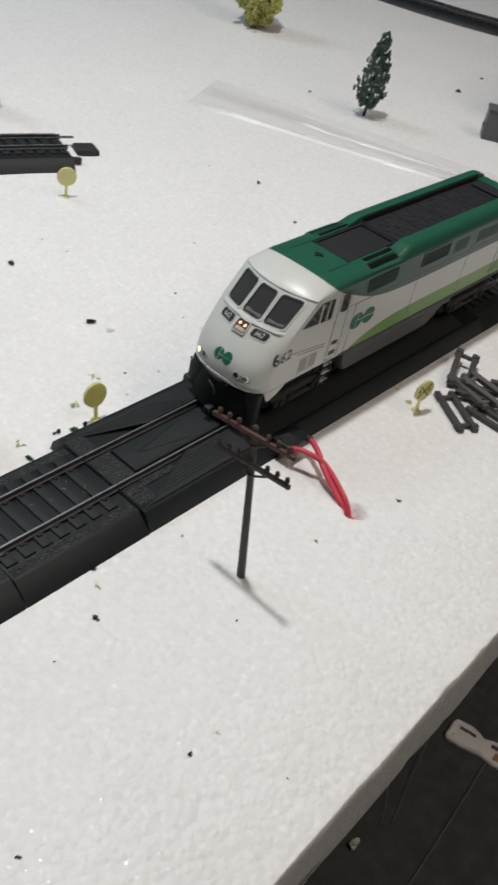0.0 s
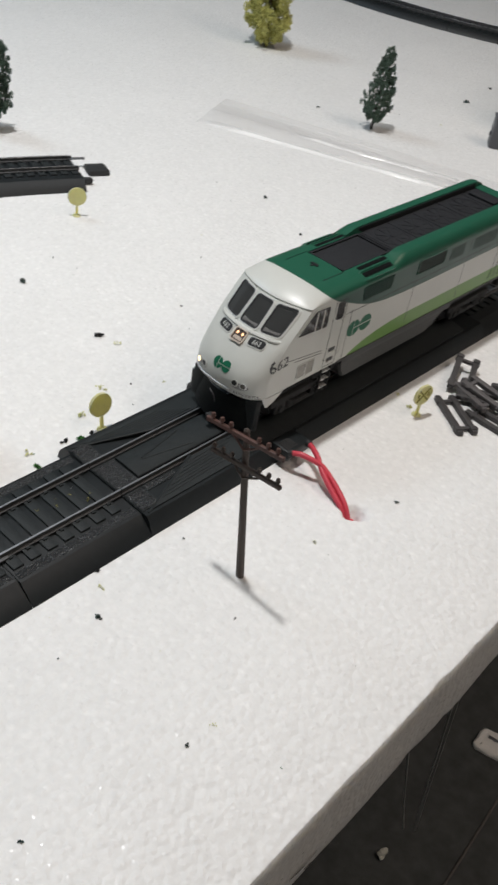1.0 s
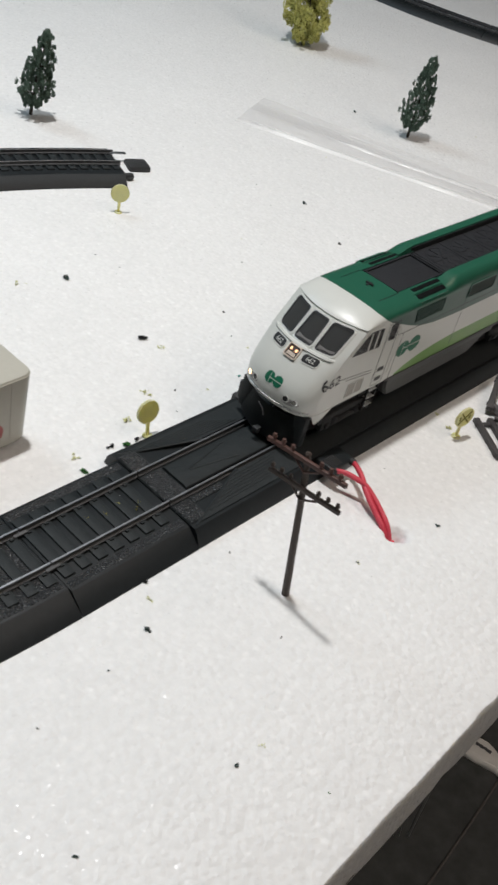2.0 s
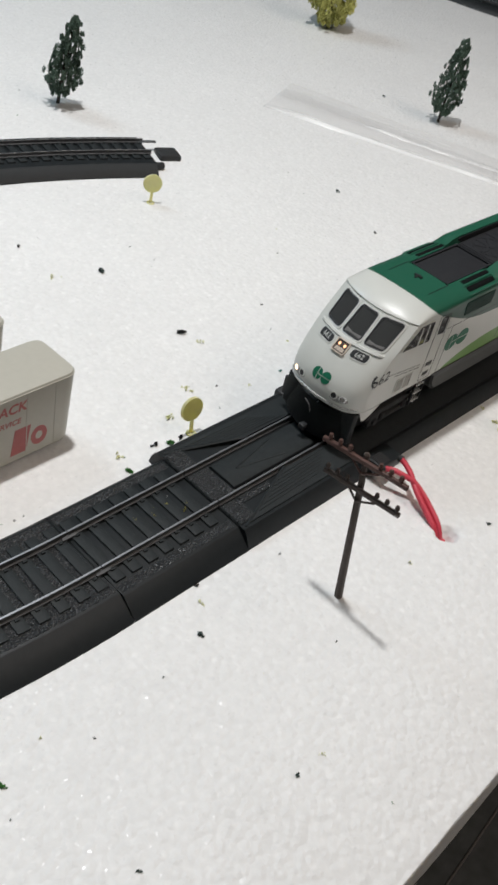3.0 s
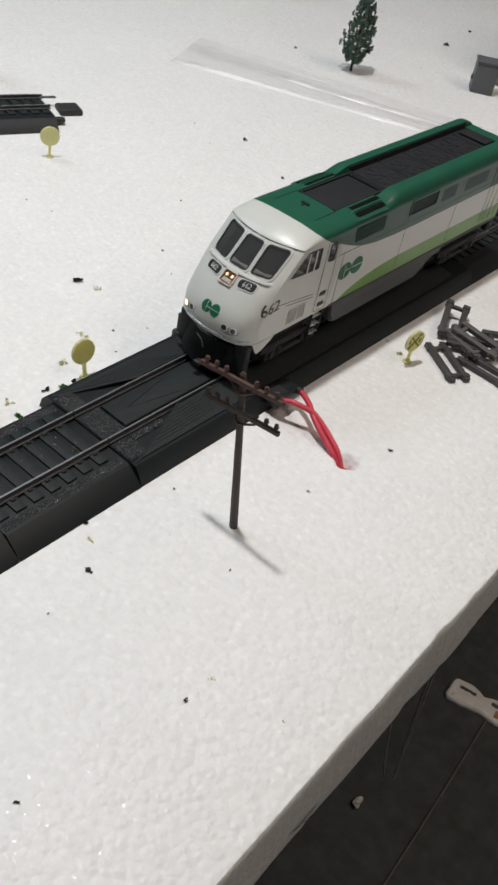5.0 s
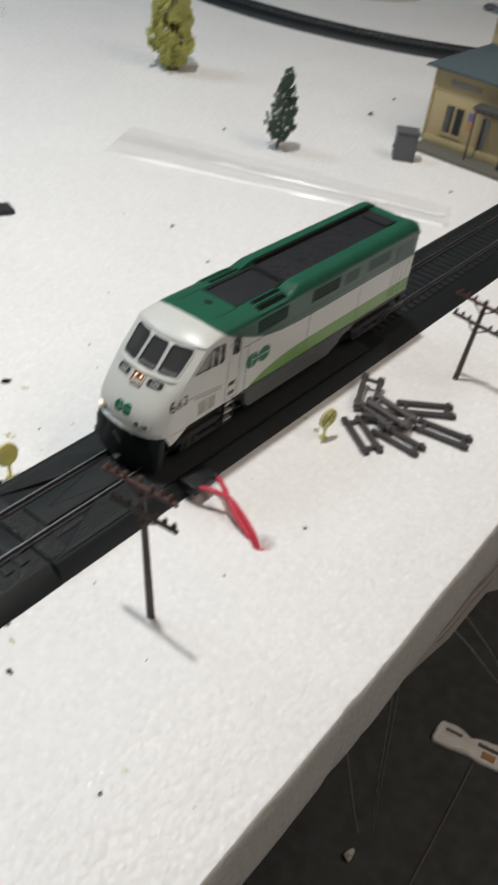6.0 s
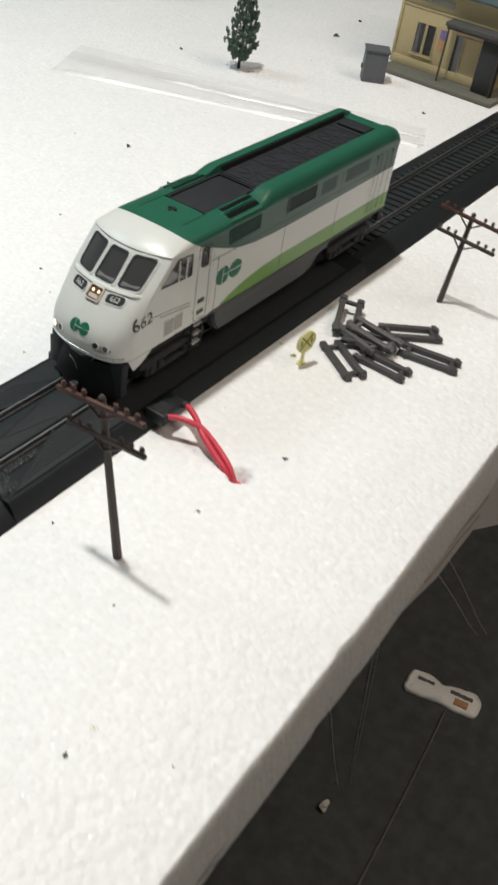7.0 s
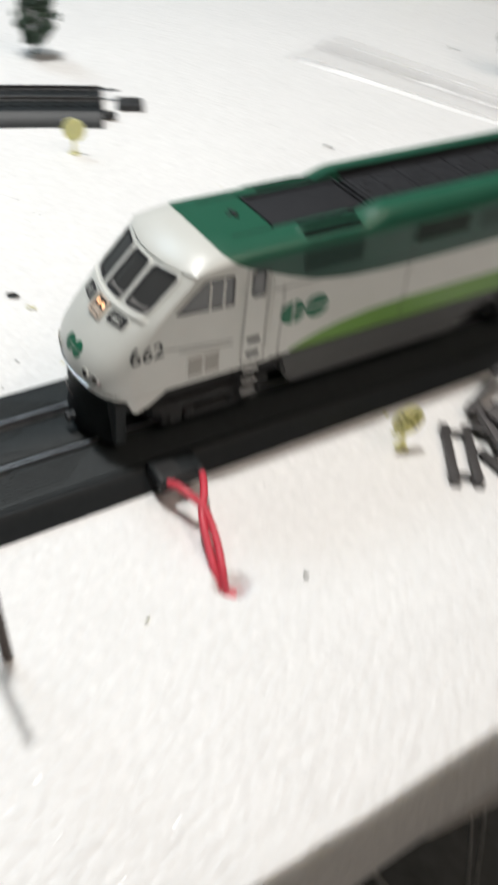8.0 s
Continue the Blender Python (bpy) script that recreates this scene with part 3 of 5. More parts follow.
rail_joiner(rear, rear_way, 0.2)
track_section("straight black track section running past the station", straight(TX, 405.2), 228)
track_section("straight black track section beyond the station", straight(TX, 633.4), 228)


def rerailer_track():
    """The flat-decked terminal section under the locomotive."""
    way = straight(TX, -52)
    t = thing("rerailer_track", "black plastic rerailer track section with steel rails and a wire terminal", "model track", group="track sections")
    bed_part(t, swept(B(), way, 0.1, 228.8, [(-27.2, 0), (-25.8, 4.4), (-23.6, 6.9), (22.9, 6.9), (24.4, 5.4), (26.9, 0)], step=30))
    part("centre_deck", swept(B(), way, 10.6, 214, [(-6.8, 6.5), (-6.4, 8.2), (-5.8, 8.6), (5.8, 8.6), (6.4, 8.2), (6.8, 6.5)], step=40), TIE, t)
    for sx in (-1, 1):
        # ramp that starts along a slanted line, with a fin on that line
        bm = B()
        cols = []
        for u, z in ((10.4, 9.0), (12.0, 9.1), (16.5, 8.3), (21.6, 7.4)):
            y0 = -52 + 35.5 - 2.6 * (u - 9.5)
            cols.append([bm.verts.new((TX + sx * u, y, zz)) for y, zz in ((y0, 6.5), (y0 + 0.4, z), (162, z), (162, 6.5))])
        for a, b in zip(cols, cols[1:]):
            for i in range(3):
                bm.faces.new((a[i], b[i], b[i + 1], a[i + 1]))
        bm.faces.new(cols[0]), bm.faces.new(cols[-1])
        bmesh.ops.recalc_face_normals(bm, faces=bm.faces)
        ramp = part("side_ramp", bm, TIE, t, sharp=20)
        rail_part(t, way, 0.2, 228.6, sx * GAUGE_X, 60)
        bm = B()
        rod(bm, (TX + sx * 22.0, -50.2, 6.8), (TX + sx * 9.9, -18.5, 9.0), 0.55, 0.6, 6)
        part("guide_fin", bm, TIE, ramp)
        # fine ribs moulded in the ramp, starting at the fin
        for k in range(7):
            u = 12.2 + 1.25 * k
            z = interp(u, [(12.0, 9.1), (16.5, 8.3), (21.6, 7.4)])
            bm = B()
            rod(bm, (TX + sx * u, -15.0 - 2.6 * (u - 9.5), z), (TX + sx * (u - 0.8), 2 - 1.8 * k, z + 0.12), 0.22, 0.22, 5)
            part("rib", bm, TIE, ramp)
    # slanted fins on the centre deck
    for sx in (-1, 1):
        bm = B()
        rod(bm, (TX + sx * 0.2, -34.0, 8.45), (TX + sx * 4.6, -12.0, 8.6), 0.42, 0.35, 6)
        part("guide_fin", bm, TIE, t)
    for k, (s0, s1, u0, u1) in enumerate(((0.4, 10.5, -7.6, 7.6), (0.4, 8.5, 10.3, 20.5), (8.5, 24, 10.3, 13.4), (0.4, 8.5, -20.5, -10.3))):
        part("ballast_base", swept(B(), way, s0, s1 + 0.3, [(u0, 6.5), (u0, 7.3), (u1, 7.3), (u1, 6.5)], step=20), TIE, t)
        rough_ballast(t, way, s0, s1, u0, u1, 7.35, 7 + k)
    # raised housing on the far side
    part("terminal_housing", box(B(), TX - 25.8, TX - 19, 14, 60, 0.1, 8.2, 0.8), BLACK, t)
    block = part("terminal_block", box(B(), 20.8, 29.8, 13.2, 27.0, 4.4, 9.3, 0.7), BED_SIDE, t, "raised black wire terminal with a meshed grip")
    bm = B()
    for k in range(7):
        box(bm, 23.4, 28.6, 14.4 + 0.9 * k, 14.75 + 0.9 * k, 9.2, 9.6)
        box(bm, 23.4 + 0.8 * k, 23.75 + 0.8 * k, 14.4, 20.2, 9.2, 9.55)
    part("grip", bm, GRILLE, block, "fine meshed grip")
    for y in (15.0, 25.4):
        bm = B()
        rod(bm, (29.6, y, 8.2), (31.3, y, 8.6), 1.5, 1.35, 10)
        part("socket", bm, BLACK, block)
    return t


rerailer_track()

# loose curved piece at the far side, with its plastic tab and joiner
loose_way = arc(186.0, -66.3, 457, 156.3, 1)
loose = track_section("loose curved black track section ending on bare foam", loose_way, 200)
x, y, h = loose_way(0)
m_end = at(x, y, 0, h)
for name, ext, material in (("connector_tab", (-9, 5.5, 7.0, 20.5, 0.3, 5.0), BLACK), ("connector_tab", (13.5, 18, -0.5, 6.5, 1.2, 4.8), BLACK)):
    part(name, box(B(), *ext, 1.6, m=Matrix.Translation((x, y, 0)) @ Matrix.Rotation(radians(h + 180), 4, "Z")), material, loose)
bm = box(B(), -GAUGE_X - 1.2, -GAUGE_X + 1.2, -2, 8, TIE_TOP + 0.2, TIE_TOP + 1.1, 0.2)
bm.transform(Matrix.Translation((x, y, 0)) @ Matrix.Rotation(radians(h + 180), 4, "Z"))
part("rail_joiner", bm, RAIL, loose, "bright metal rail joiner")
# it lies askew, its far side pressed into the foam
x, y, h = loose_way(45)
roll_axis = Matrix.Translation(Vector((x - 27 * math.cos(radians(h)), y - 27 * math.sin(radians(h)), 0)) * MM) @ Matrix.Rotation(radians(h), 4, "Z")
loose.matrix_basis = roll_axis @ Matrix.Rotation(radians(4.5), 4, "Y") @ roll_axis.inverted()

back_way = arc(-490, 1125, 421, 235, 1)
for k in range(3):
    track_section("curved black track section at the far side of the board", (lambda k: lambda s: back_way(s + 200 * k))(k), 199.8)


# ---- locomotive ----
X0, W = -2.0, 17.7
NOSE = [(23.5, 3.2), (26, 2.6), (29, 2.0), (32, 1.5), (35, 1.8), (37.5, 2.8), (41, 5.2), (45, 8.7), (48, 11.6), (50, 13.8), (51, 14.9), (59.5, 23.2), (62.5, 26.2)]
CORNER = [(23.5, 5.6), (30, 5.0), (40, 3.6), (46, 2.2), (51, 0.7), (62, 0.5)]


def front_y(x, z):
    u = min(1.0, abs(x) / W)
    return interp(z, NOSE) + 4.6 * u ** 2.0 + interp(z, CORNER) * u ** 9


def on_front(x, z, off):
    return (x, front_y(x, z) - off * 0.78, z + off * 0.62 * (1 if z > 31 else 0.3))


def on_side(y, z, off):
    return (W + off, y, z)


def on_far_side(y, z, off):
    return (-W - off, y, z)


def wrap_side(y, z, off):
    """Along the side, then round the nose corner by the length that is left."""
    edge = front_y(W, z)
    if y >= edge:
        return (W + off, y, z)
    left, x, py = edge - y, W, edge
    while left > 0 and x > 0.2:
        nx = x - 0.05
        ny = front_y(nx, z)
        left -= math.hypot(0.05, py - ny)
        x, py = nx, ny
    return (x + off * 0.8, py - off * 0.6, z)


def shell_lower():
    bm = B()
    zs = [28, 29.5, 31, 32.5, 34, 35.5, 37.5, 39.5, 41.5, 43.5, 45.5, 47.5, 49.5, 51, 53, 54, 56, 58, 60, 61.4]
    us = [0, 0.12, 0.25, 0.38, 0.5, 0.6, 0.7, 0.78, 0.85, 0.9, 0.94, 0.97, 0.99, 1.0]
    xs = [-u * W for u in us[::-1]] + [u * W for u in us[1:]]
    rings = []
    for z in zs:
        r = [(x, front_y(x, z)) for x in xs]
        e = front_y(W, z)
        back = [(W, e + 1.5), (W, 60), (W, 120), (W, 195.8), (W - 0.7, 196.5), (-W + 0.7, 196.5), (-W, 195.8), (-W, 120), (-W, 60), (-W, e + 1.5)]
        rings.append([bm.verts.new((x, y, z)) for x, y in r + back])
    for a, b in zip(rings, rings[1:]):
        n = len(a)
        for i in range(n):
            bm.faces.new((a[i], a[(i + 1) % n], b[(i + 1) % n], b[i]))
    bm.faces.new(rings[0][::-1])
    return bm


def nose_skirt():
    """The painted chin below the seam, with its slanted ends."""
    bm = B()
    us = [0, 0.25, 0.5, 0.7, 0.85, 0.94, 0.98, 1.0]
    xs = [-u * W for u in us[::-1]] + [u * W for u in us[1:]]
    top, bot, tin, bin_ = [], [], [], []
    e = front_y(W, 26)
    path = [(-W, e + 8, 27.6, 27.4), (-W, e + 3.5, 27.6, 24.4)] + [(x, front_y(x, 26), 27.6, 27.0 if abs(x) < 0.95 * W else 23.0) for x in xs] + [(W, e + 3.5, 27.6, 24.4), (W, e + 8, 27.6, 27.4)]
    for x, y, z1, z0 in path:
        s = 0.94
        top.append(bm.verts.new((x, y, z1)))
        bot.append(bm.verts.new((x, y + 0.5, z0)))
        tin.append(bm.verts.new((x * s, y + 1.6, z1)))
        bin_.append(bm.verts.new((x * s, y + 1.8, z0)))
    for i in range(len(path) - 1):
        bm.faces.new((bot[i], bot[i + 1], top[i + 1], top[i]))
        bm.faces.new((tin[i], tin[i + 1], bin_[i + 1], bin_[i]))
        bm.faces.new((bin_[i], bin_[i + 1], bot[i + 1], bot[i]))
        bm.faces.new((top[i], top[i + 1], tin[i + 1], tin[i]))
    bmesh.ops.recalc_face_normals(bm, faces=bm.faces)
    return bm


def roof_height(x, y):
    a = abs(x)
    u = min(1.0, a / W)
    ridge = 67.3
    front = front_y(x, 61.4) - 0.9
    d = max(0.0, y - front)
    crown = 61.4 + 4.3 * (1 - (1 - min(1.0, d / 15.0)) ** 2.3)
    cab = 61.4 + (crown - 61.4) * (1 - u ** 3.2) ** (1 / 2.3)
    if a > 13:
        sh = 61.4 + (ridge - 61.4) * math.sqrt(max(0.0, 1 - ((a - 13) / 4.7) ** 2))
    else:
        sh = ridge
    k = sstep(82, 92, y)
    z = cab + (max(sh, cab) - cab) * k
    if y > 189:
        z -= 2.2 * ((y - 189) / 7.5) ** 2 * (1 if a > 9.4 else 0)
    if a < 9.35 + 1.0 * sstep(80, 95, y) and 57 <= y <= 189:
        z = 62.4
    if y > 189 and a <= 10.3:
        z = 64.6
    return z


def shell_roof():
    bm = B()
    ax = [0, 3, 6, 8, 9.25, 9.4, 10.3, 10.42, 11.4, 12.6, 13.4, 14.2, 15.0, 15.7, 16.3, 16.8, 17.2, 17.5, 17.66, 17.7]
    xs = [-a for a in ax[::-1]] + ax[1:]
    rows = []
    lip = [bm.verts.new((x, front_y(x, 61.4) - 0.55, 60.6)) for x in xs]
    rows.append(lip)
    for s in (0, 0.02, 0.06, 0.12, 0.2, 0.3, 0.42, 0.56, 0.72, 0.88):
        row = []
        for x in xs:
            f = front_y(x, 61.4) - 0.9
            y = f + (56.6 - f) * s
            row.append(bm.verts.new((x, y, roof_height(x, y) if s else 61.25)))
        rows.append(row)
    ys = [56.6, 57.0, 62, 68, 74, 78, 80, 82, 84, 86, 88, 90, 92, 96, 114, 146, 172, 186, 189, 189.3, 191, 193, 195, 196.5]
    for y in ys:
        rows.append([bm.verts.new((x, y, roof_height(x, y))) for x in xs])
    rows.append([bm.verts.new((x, 196.5, 61.4)) for x in xs])
    for a, b in zip(rows, rows[1:]):
        for i in range(len(xs) - 1):
            bm.faces.new((a[i], a[i + 1], b[i + 1], b[i]))
    return bm


WIN_MID = [(-4.1, 51.0), (4.1, 51.0), (3.7, 59.5), (-3.7, 59.5)]
WIN_SIDE = [(6.1, 51.0), (13.5, 51.2), (14.0, 59.7), (6.0, 59.5)]
CAB_WIN = [(23.6, 51.4), (41.0, 50.2), (40.8, 59.0), (32.2, 59.5)]
DOOR_WIN = [(46.8, 51.2), (50.8, 50.8), (50.7, 58.2), (46.6, 58.5)]


def locomotive():
    t = thing("locomotive", "white and green streamlined model diesel locomotive on the track", "model locomotive", at(X0, 0))
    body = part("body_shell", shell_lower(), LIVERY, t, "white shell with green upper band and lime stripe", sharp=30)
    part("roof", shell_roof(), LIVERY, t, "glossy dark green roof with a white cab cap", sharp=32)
    part("nose_skirt", nose_skirt(), WHITE, t)
    # windscreen
    for corners in (WIN_MID, WIN_SIDE, [(-x, z) for x, z in WIN_SIDE][::-1]):
        o = rounded(corners, 1.0)
        w = part("windscreen", slab(B(), dense(o), on_front, 0.06, -0.3), GLASS, t, "dark glossy windscreen pane")
        zb = corners[0][1] + 0.25
        xa, xb = min(c[0] for c in corners[:2] + corners[-1:]), max(c[0] for c in corners)
        xs = sorted(c[0] for c in corners if c[1] < 53)
        part("dash_ledge", slab(B(), [(xs[0] + 0.5, zb), (xs[1] - 0.5, zb), (xs[1] - 0.3, zb + 1.0), (xs[0] + 0.6, zb + 1.2)], on_front, 0.1), DASH, w)
        part("gasket", ring(B(), grown(dense(o), 0.32), grown(dense(o), -0.22), on_front, 0.26, -0.2), GASKET, w)
        part("bead", ring(B(), grown(dense(o), 0.5), grown(dense(o), 0.32), on_front, 0.42, -0.3), SILVER, w, "thin silver bead round the pane")
        part("frame", ring(B(), grown(dense(o), 1.0), grown(dense(o), 0.5), on_front, 0.36, -0.3), WHITE, w)
    for place in (on_side, on_far_side):
        for corners, name in ((CAB_WIN, "cab_window"), (DOOR_WIN, "door_window")):
            o = rounded(corners, 0.7)
            w = part(name, slab(B(), o, place, 0.06, -0.2), GLASS, t)
            part("gasket", ring(B(), grown(o, 0.25), grown(o, -0.3), place, 0.22, -0.1), GASKET, w)
            if name == "cab_window":
                for y in (33.4, 37.6):
                    part("window_bar", slab(B(), [(y, 50.2), (y + 0.6, 50.2), (y + 0.6, 58.6), (y, 58.6)], place, 0.28), WHITE, w)
                part("frame", ring(B(), grown(o, 0.7), grown(o, 0.25), place, 0.3, -0.1), WHITE, w)
        # cab door, steps and grab irons
        o = rounded([(45.0, 29.0), (52.4, 29.0), (52.0, 59.2), (45.0, 59.6)], 0.5)
        part("cab_door", ring(B(), grown(o, 0.12), grown(o, -0.12), place, 0.06, -0.05), GASKET, t)
        sx = 1 if place is on_side else -1
        for y in (44.0, 53.2):
            bm = B()
            tube(bm, [(sx * (W + 0.1), y, 33), (sx * (W + 0.8), y, 34), (sx * (W + 0.8), y, 55), (sx * (W + 0.1), y, 56)], 0.16, 6)
            part("grab_iron", bm, WHITE, t)
        ladder = part("steps", box(B(), min(sx * 12.6, sx * 14.2), max(sx * 12.6, sx * 14.2), 45.4, 52.4, 15.5, 28, 0.2), TRUCK, t)
        for z in (17.6, 21.6, 25.6):
            part("tread", box(B(), min(sx * 15.6, sx * 17.7), max(sx * 15.6, sx * 17.7), 46.4, 51.6, z, z + 0.4, 0.1), SILVER, ladder)
        for y in (45.9, 52.0):
            part("stringer", box(B(), min(sx * 16.6, sx * 17.5), max(sx * 16.6, sx * 17.5), y - 0.25, y + 0.25, 15.5, 28, 0.1), TRUCK, ladder)
        for z in (31.2, 36.0):
            part("step_well", slab(B(), rounded([(46.6, z), (50.8, z), (50.8, z + 1.6), (46.6, z + 1.6)], 0.3), place, 0.05), GASKET, t)
            part("tread", slab(B(), [(46.6, z - 0.35), (50.8, z - 0.35), (50.8, z), (46.6, z)], place, 0.5), SILVER, t)
        # louvres below the cab window
        for k in range(2):
            o = [(27.9 + 5.3 * k, 30.2), (32.5 + 5.3 * k, 30.2), (32.5 + 5.3 * k, 36.4), (27.9 + 5.3 * k, 36.4)]
            part("louvre_panel", slab(B(), o, place, 0.06), PANEL, t)
            part("louvre_frame", ring(B(), grown(o, 0.3), grown(o, -0.1), place, 0.3), WHITE, t)
            for j in range(5):
                z = 30.8 + 1.1 * j
                part("louvre", slab(B(), [(28.3 + 5.3 * k, z), (32.1 + 5.3 * k, z), (32.1 + 5.3 * k, z + 0.75), (28.3 + 5.3 * k, z + 0.6)], place, 0.16), PANEL, t)
        # belt line of the cab and side panels
        for d, y0 in ((0.0, 20), (-1.3, 25)):
            part("belt_line", slab(B(), [(y0, 41.2 - 0.127 * (y0 - 20) + d), (42, 38.4 + d), (42, 38.7 + d), (y0, 41.5 - 0.127 * (y0 - 20) + d)], place, 0.05), TANK, t)
        # engine room: dark windows, screens, door seams
        o = rounded([(102.4, 54.9), (123.0, 54.9), (123.0, 61.0), (102.4, 61.0)], 0.5)
        part("side_screen", slab(B(), o, place, 0.05), SCREEN, t)
        part("screen_frame", ring(B(), grown(o, 0.6), o, place, 0.3), LIVERY, t)
        o = rounded([(63.4, 54.2), (83.0, 54.2), (83.0, 60.4), (62.4, 60.4)], 0.4)
        vent = part("side_vent", slab(B(), o, place, 0.3, -0.1), VENT_GREEN, t, "dark green louvred vent")
        for j in range(6):
            z = 54.7 + 0.95 * j
            part("slat", slab(B(), [(64.0, z), (82.6, z), (82.6, z + 0.4), (63.8, z + 0.4)], place, 0.5), VENT_GREEN, vent)
        for y, z0, z1 in ((57.3, 28.4, 52), (102.4, 30.4, 54), (145.0, 30, 60)):
            part("panel_seam", slab(B(), [(y, z0), (y + 0.28, z0), (y + 0.28, z1), (y, z1)], place, 0.04), GASKET, t)
        for y in (175.5, 179.5, 184.5, 190.0):
            bm = B()
            tube(bm, [(sx * (W + 0.1), y, 31), (sx * (W + 0.6), y, 32), (sx * (W + 0.6), y, 58), (sx * (W + 0.1), y, 59)], 0.15, 6)
            part("grab_iron", bm, GASKET, t)
        o = rounded([(128, 54.0), (140, 54.0), (140, 60.0), (128, 60.0)], 0.4)
        part("side_screen", slab(B(), o, place, 0.04), VENT_GREEN, t)
        o = rounded([(148, 54.0), (169, 54.0), (169, 60.0), (148, 60.0)], 0.4)
        part("side_screen", slab(B(), o, place, 0.04), VENT_GREEN, t)
        part("body_line", slab(B(), [(53.5, 51.2), (195, 51.2), (195, 51.5), (53.5, 51.5)], place, 0.05), GASKET, t)
        part("sill", slab(B(), [(55, 27.6), (195, 27.6), (195, 28.5), (55, 28.5)], place, 0.35, -0.5), TANK, t)
        # round emblem drawn as split discs
        def disc(cy, cz, ry, rz, a0, a1, n=14):
            return [(cy + ry * math.cos(radians(a0 + (a1 - a0) * k / n)), cz + rz * math.sin(radians(a0 + (a1 - a0) * k / n))) for k in range(n + 1)]
        for o in (disc(61.1, 42.2, 4.1, 3.7, 90, 270), disc(61.7, 42.5, 3.5, 3.4, 0, 90) + [(61.7, 42.5)], disc(61.7, 41.9, 3.5, 3.4, -90, 0) + [(61.7, 41.9)], disc(69.4, 42.65, 4.0, 3.4, 0, 180), disc(69.4, 42.0, 4.0, 3.4, 180, 360)):
            part("emblem_piece", slab(B(), dense(o), place, 0.12, -0.1), GREEN, t)
    # road number round the corner
    part("road_number", text_mesh("662", 6.6, lambda u, v, off: wrap_side(15.8 + u * 1.0, 41.4 + v + 0.1 * u, off), 0.12, 0.09), NUMBER, t, "grey road number on the cab side")
    # nose emblem
    def disc2(cx, cz, r, a0, a1, n=14):
        return [(cx + r * math.cos(radians(a0 + (a1 - a0) * k / n)), cz + r * math.sin(radians(a0 + (a1 - a0) * k / n))) for k in range(n + 1)]
    for o in (disc2(-1.75, 37.3, 2.1, 90, 270), disc2(-1.4, 37.5, 1.85, 0, 90) + [(-1.4, 37.5)], disc2(-1.4, 37.1, 1.85, -90, 0) + [(-1.4, 37.1)], disc2(2.45, 37.5, 1.95, 0, 180), disc2(2.45, 37.1, 1.95, 180, 360)):
        part("emblem_piece", slab(B(), dense(o), on_front, 0.16, -0.3), GREEN, t)
    # ledge, number boards and headlight
    part("windscreen_ledge", patch(B(), -15.2, 15.2, 49.0, 50.2, 28, 4, on_front, 0.75), WHITE, t)
    for sx in (-1, 1):
        o = rounded([(sx * 4.6, 46.2), (sx * 11.4, 46.2), (sx * 11.4, 48.7), (sx * 4.6, 48.7)][::sx], 1.2)
        nb = part("number_board", slab(B(), o, on_front, 0.25), GASKET, t, "black number board with white figures")
        part("rim", ring(B(), grown(o, 0.25), o, on_front, 0.3), WHITE, nb)
        part("figures", text_mesh("662", 2.15, lambda u, v, off, sx=sx: on_front(sx * 8.0 + u * 1.12, 47.45 + v * 0.92, off), 0.36, 0.0), WHITE, nb)
    o = rounded([(-2.6, 45.6), (2.6, 45.6), (2.6, 48.9), (-2.6, 48.9)], 0.4)
    hl = part("headlight", slab(B(), o, on_front, 0.3), BROWN, t, "twin headlight in a silver box")
    part("housing", ring(B(), grown(o, 0.4), o, on_front, 0.8, -0.2), GLOW_SILVER, hl)
    for sx in (-1, 1):
        part("bulb", slab(B(), [(sx * 1.25 + 0.45 * math.cos(k * 0.6283), 47.85 + 0.45 * math.sin(k * 0.6283)) for k in range(10)], on_front, 0.55), LAMP, hl, "glowing warm bulb")
    part("reflector", slab(B(), rounded([(-2.1, 45.9), (2.1, 45.9), (1.8, 46.95), (-1.8, 46.95)], 0.2), on_front, 0.5), GLOW_SILVER, hl)
    # ditch lamps low on the nose
    for sx in (-1, 1):
        # grey ovals paint the shadow of the lamp recesses
        part("lamp_pod", slab(B(), [(sx * 10.0 + 3.5 * math.cos(k * 0.3142), 32.4 + 0.06 * 3.5 * math.cos(k * 0.3142) + 1.45 * math.sin(k * 0.3142)) for k in range(20)], on_front, 0.14, -0.3), POD_SHADE, t, "oval lamp pod with its recess shadow painted grey")
        for j, (x, z, r) in enumerate(((11.7, 32.9, 1.0), (8.1, 33.2, 1.15))):
            o = [(sx * x + r * math.cos(k * 0.449), z + r * math.sin(k * 0.449)) for k in range(14)]
            lit = sx < 0 and j == 0
            d = part("ditch_lamp", slab(B(), o, on_front, 0.35), BRIGHT if lit else LENS if j == 0 else GASKET, t, "lit warm lamp" if lit else "unlit lamp in a chrome rim")
            part("rim", ring(B(), grown(o, 0.35), o, on_front, 0.6), SILVER if j == 0 else WHITE, d)
    part("chin_strip", tube(B(), [(x, front_y(x, 29.3) - 0.15, 29.3) for x in [-16.4 + 32.8 * k / 40 for k in range(41)]], 0.38, 8), SILVER, t, "bright metal chin strip")
    # pilot plough
    bm = B()
    rows = []
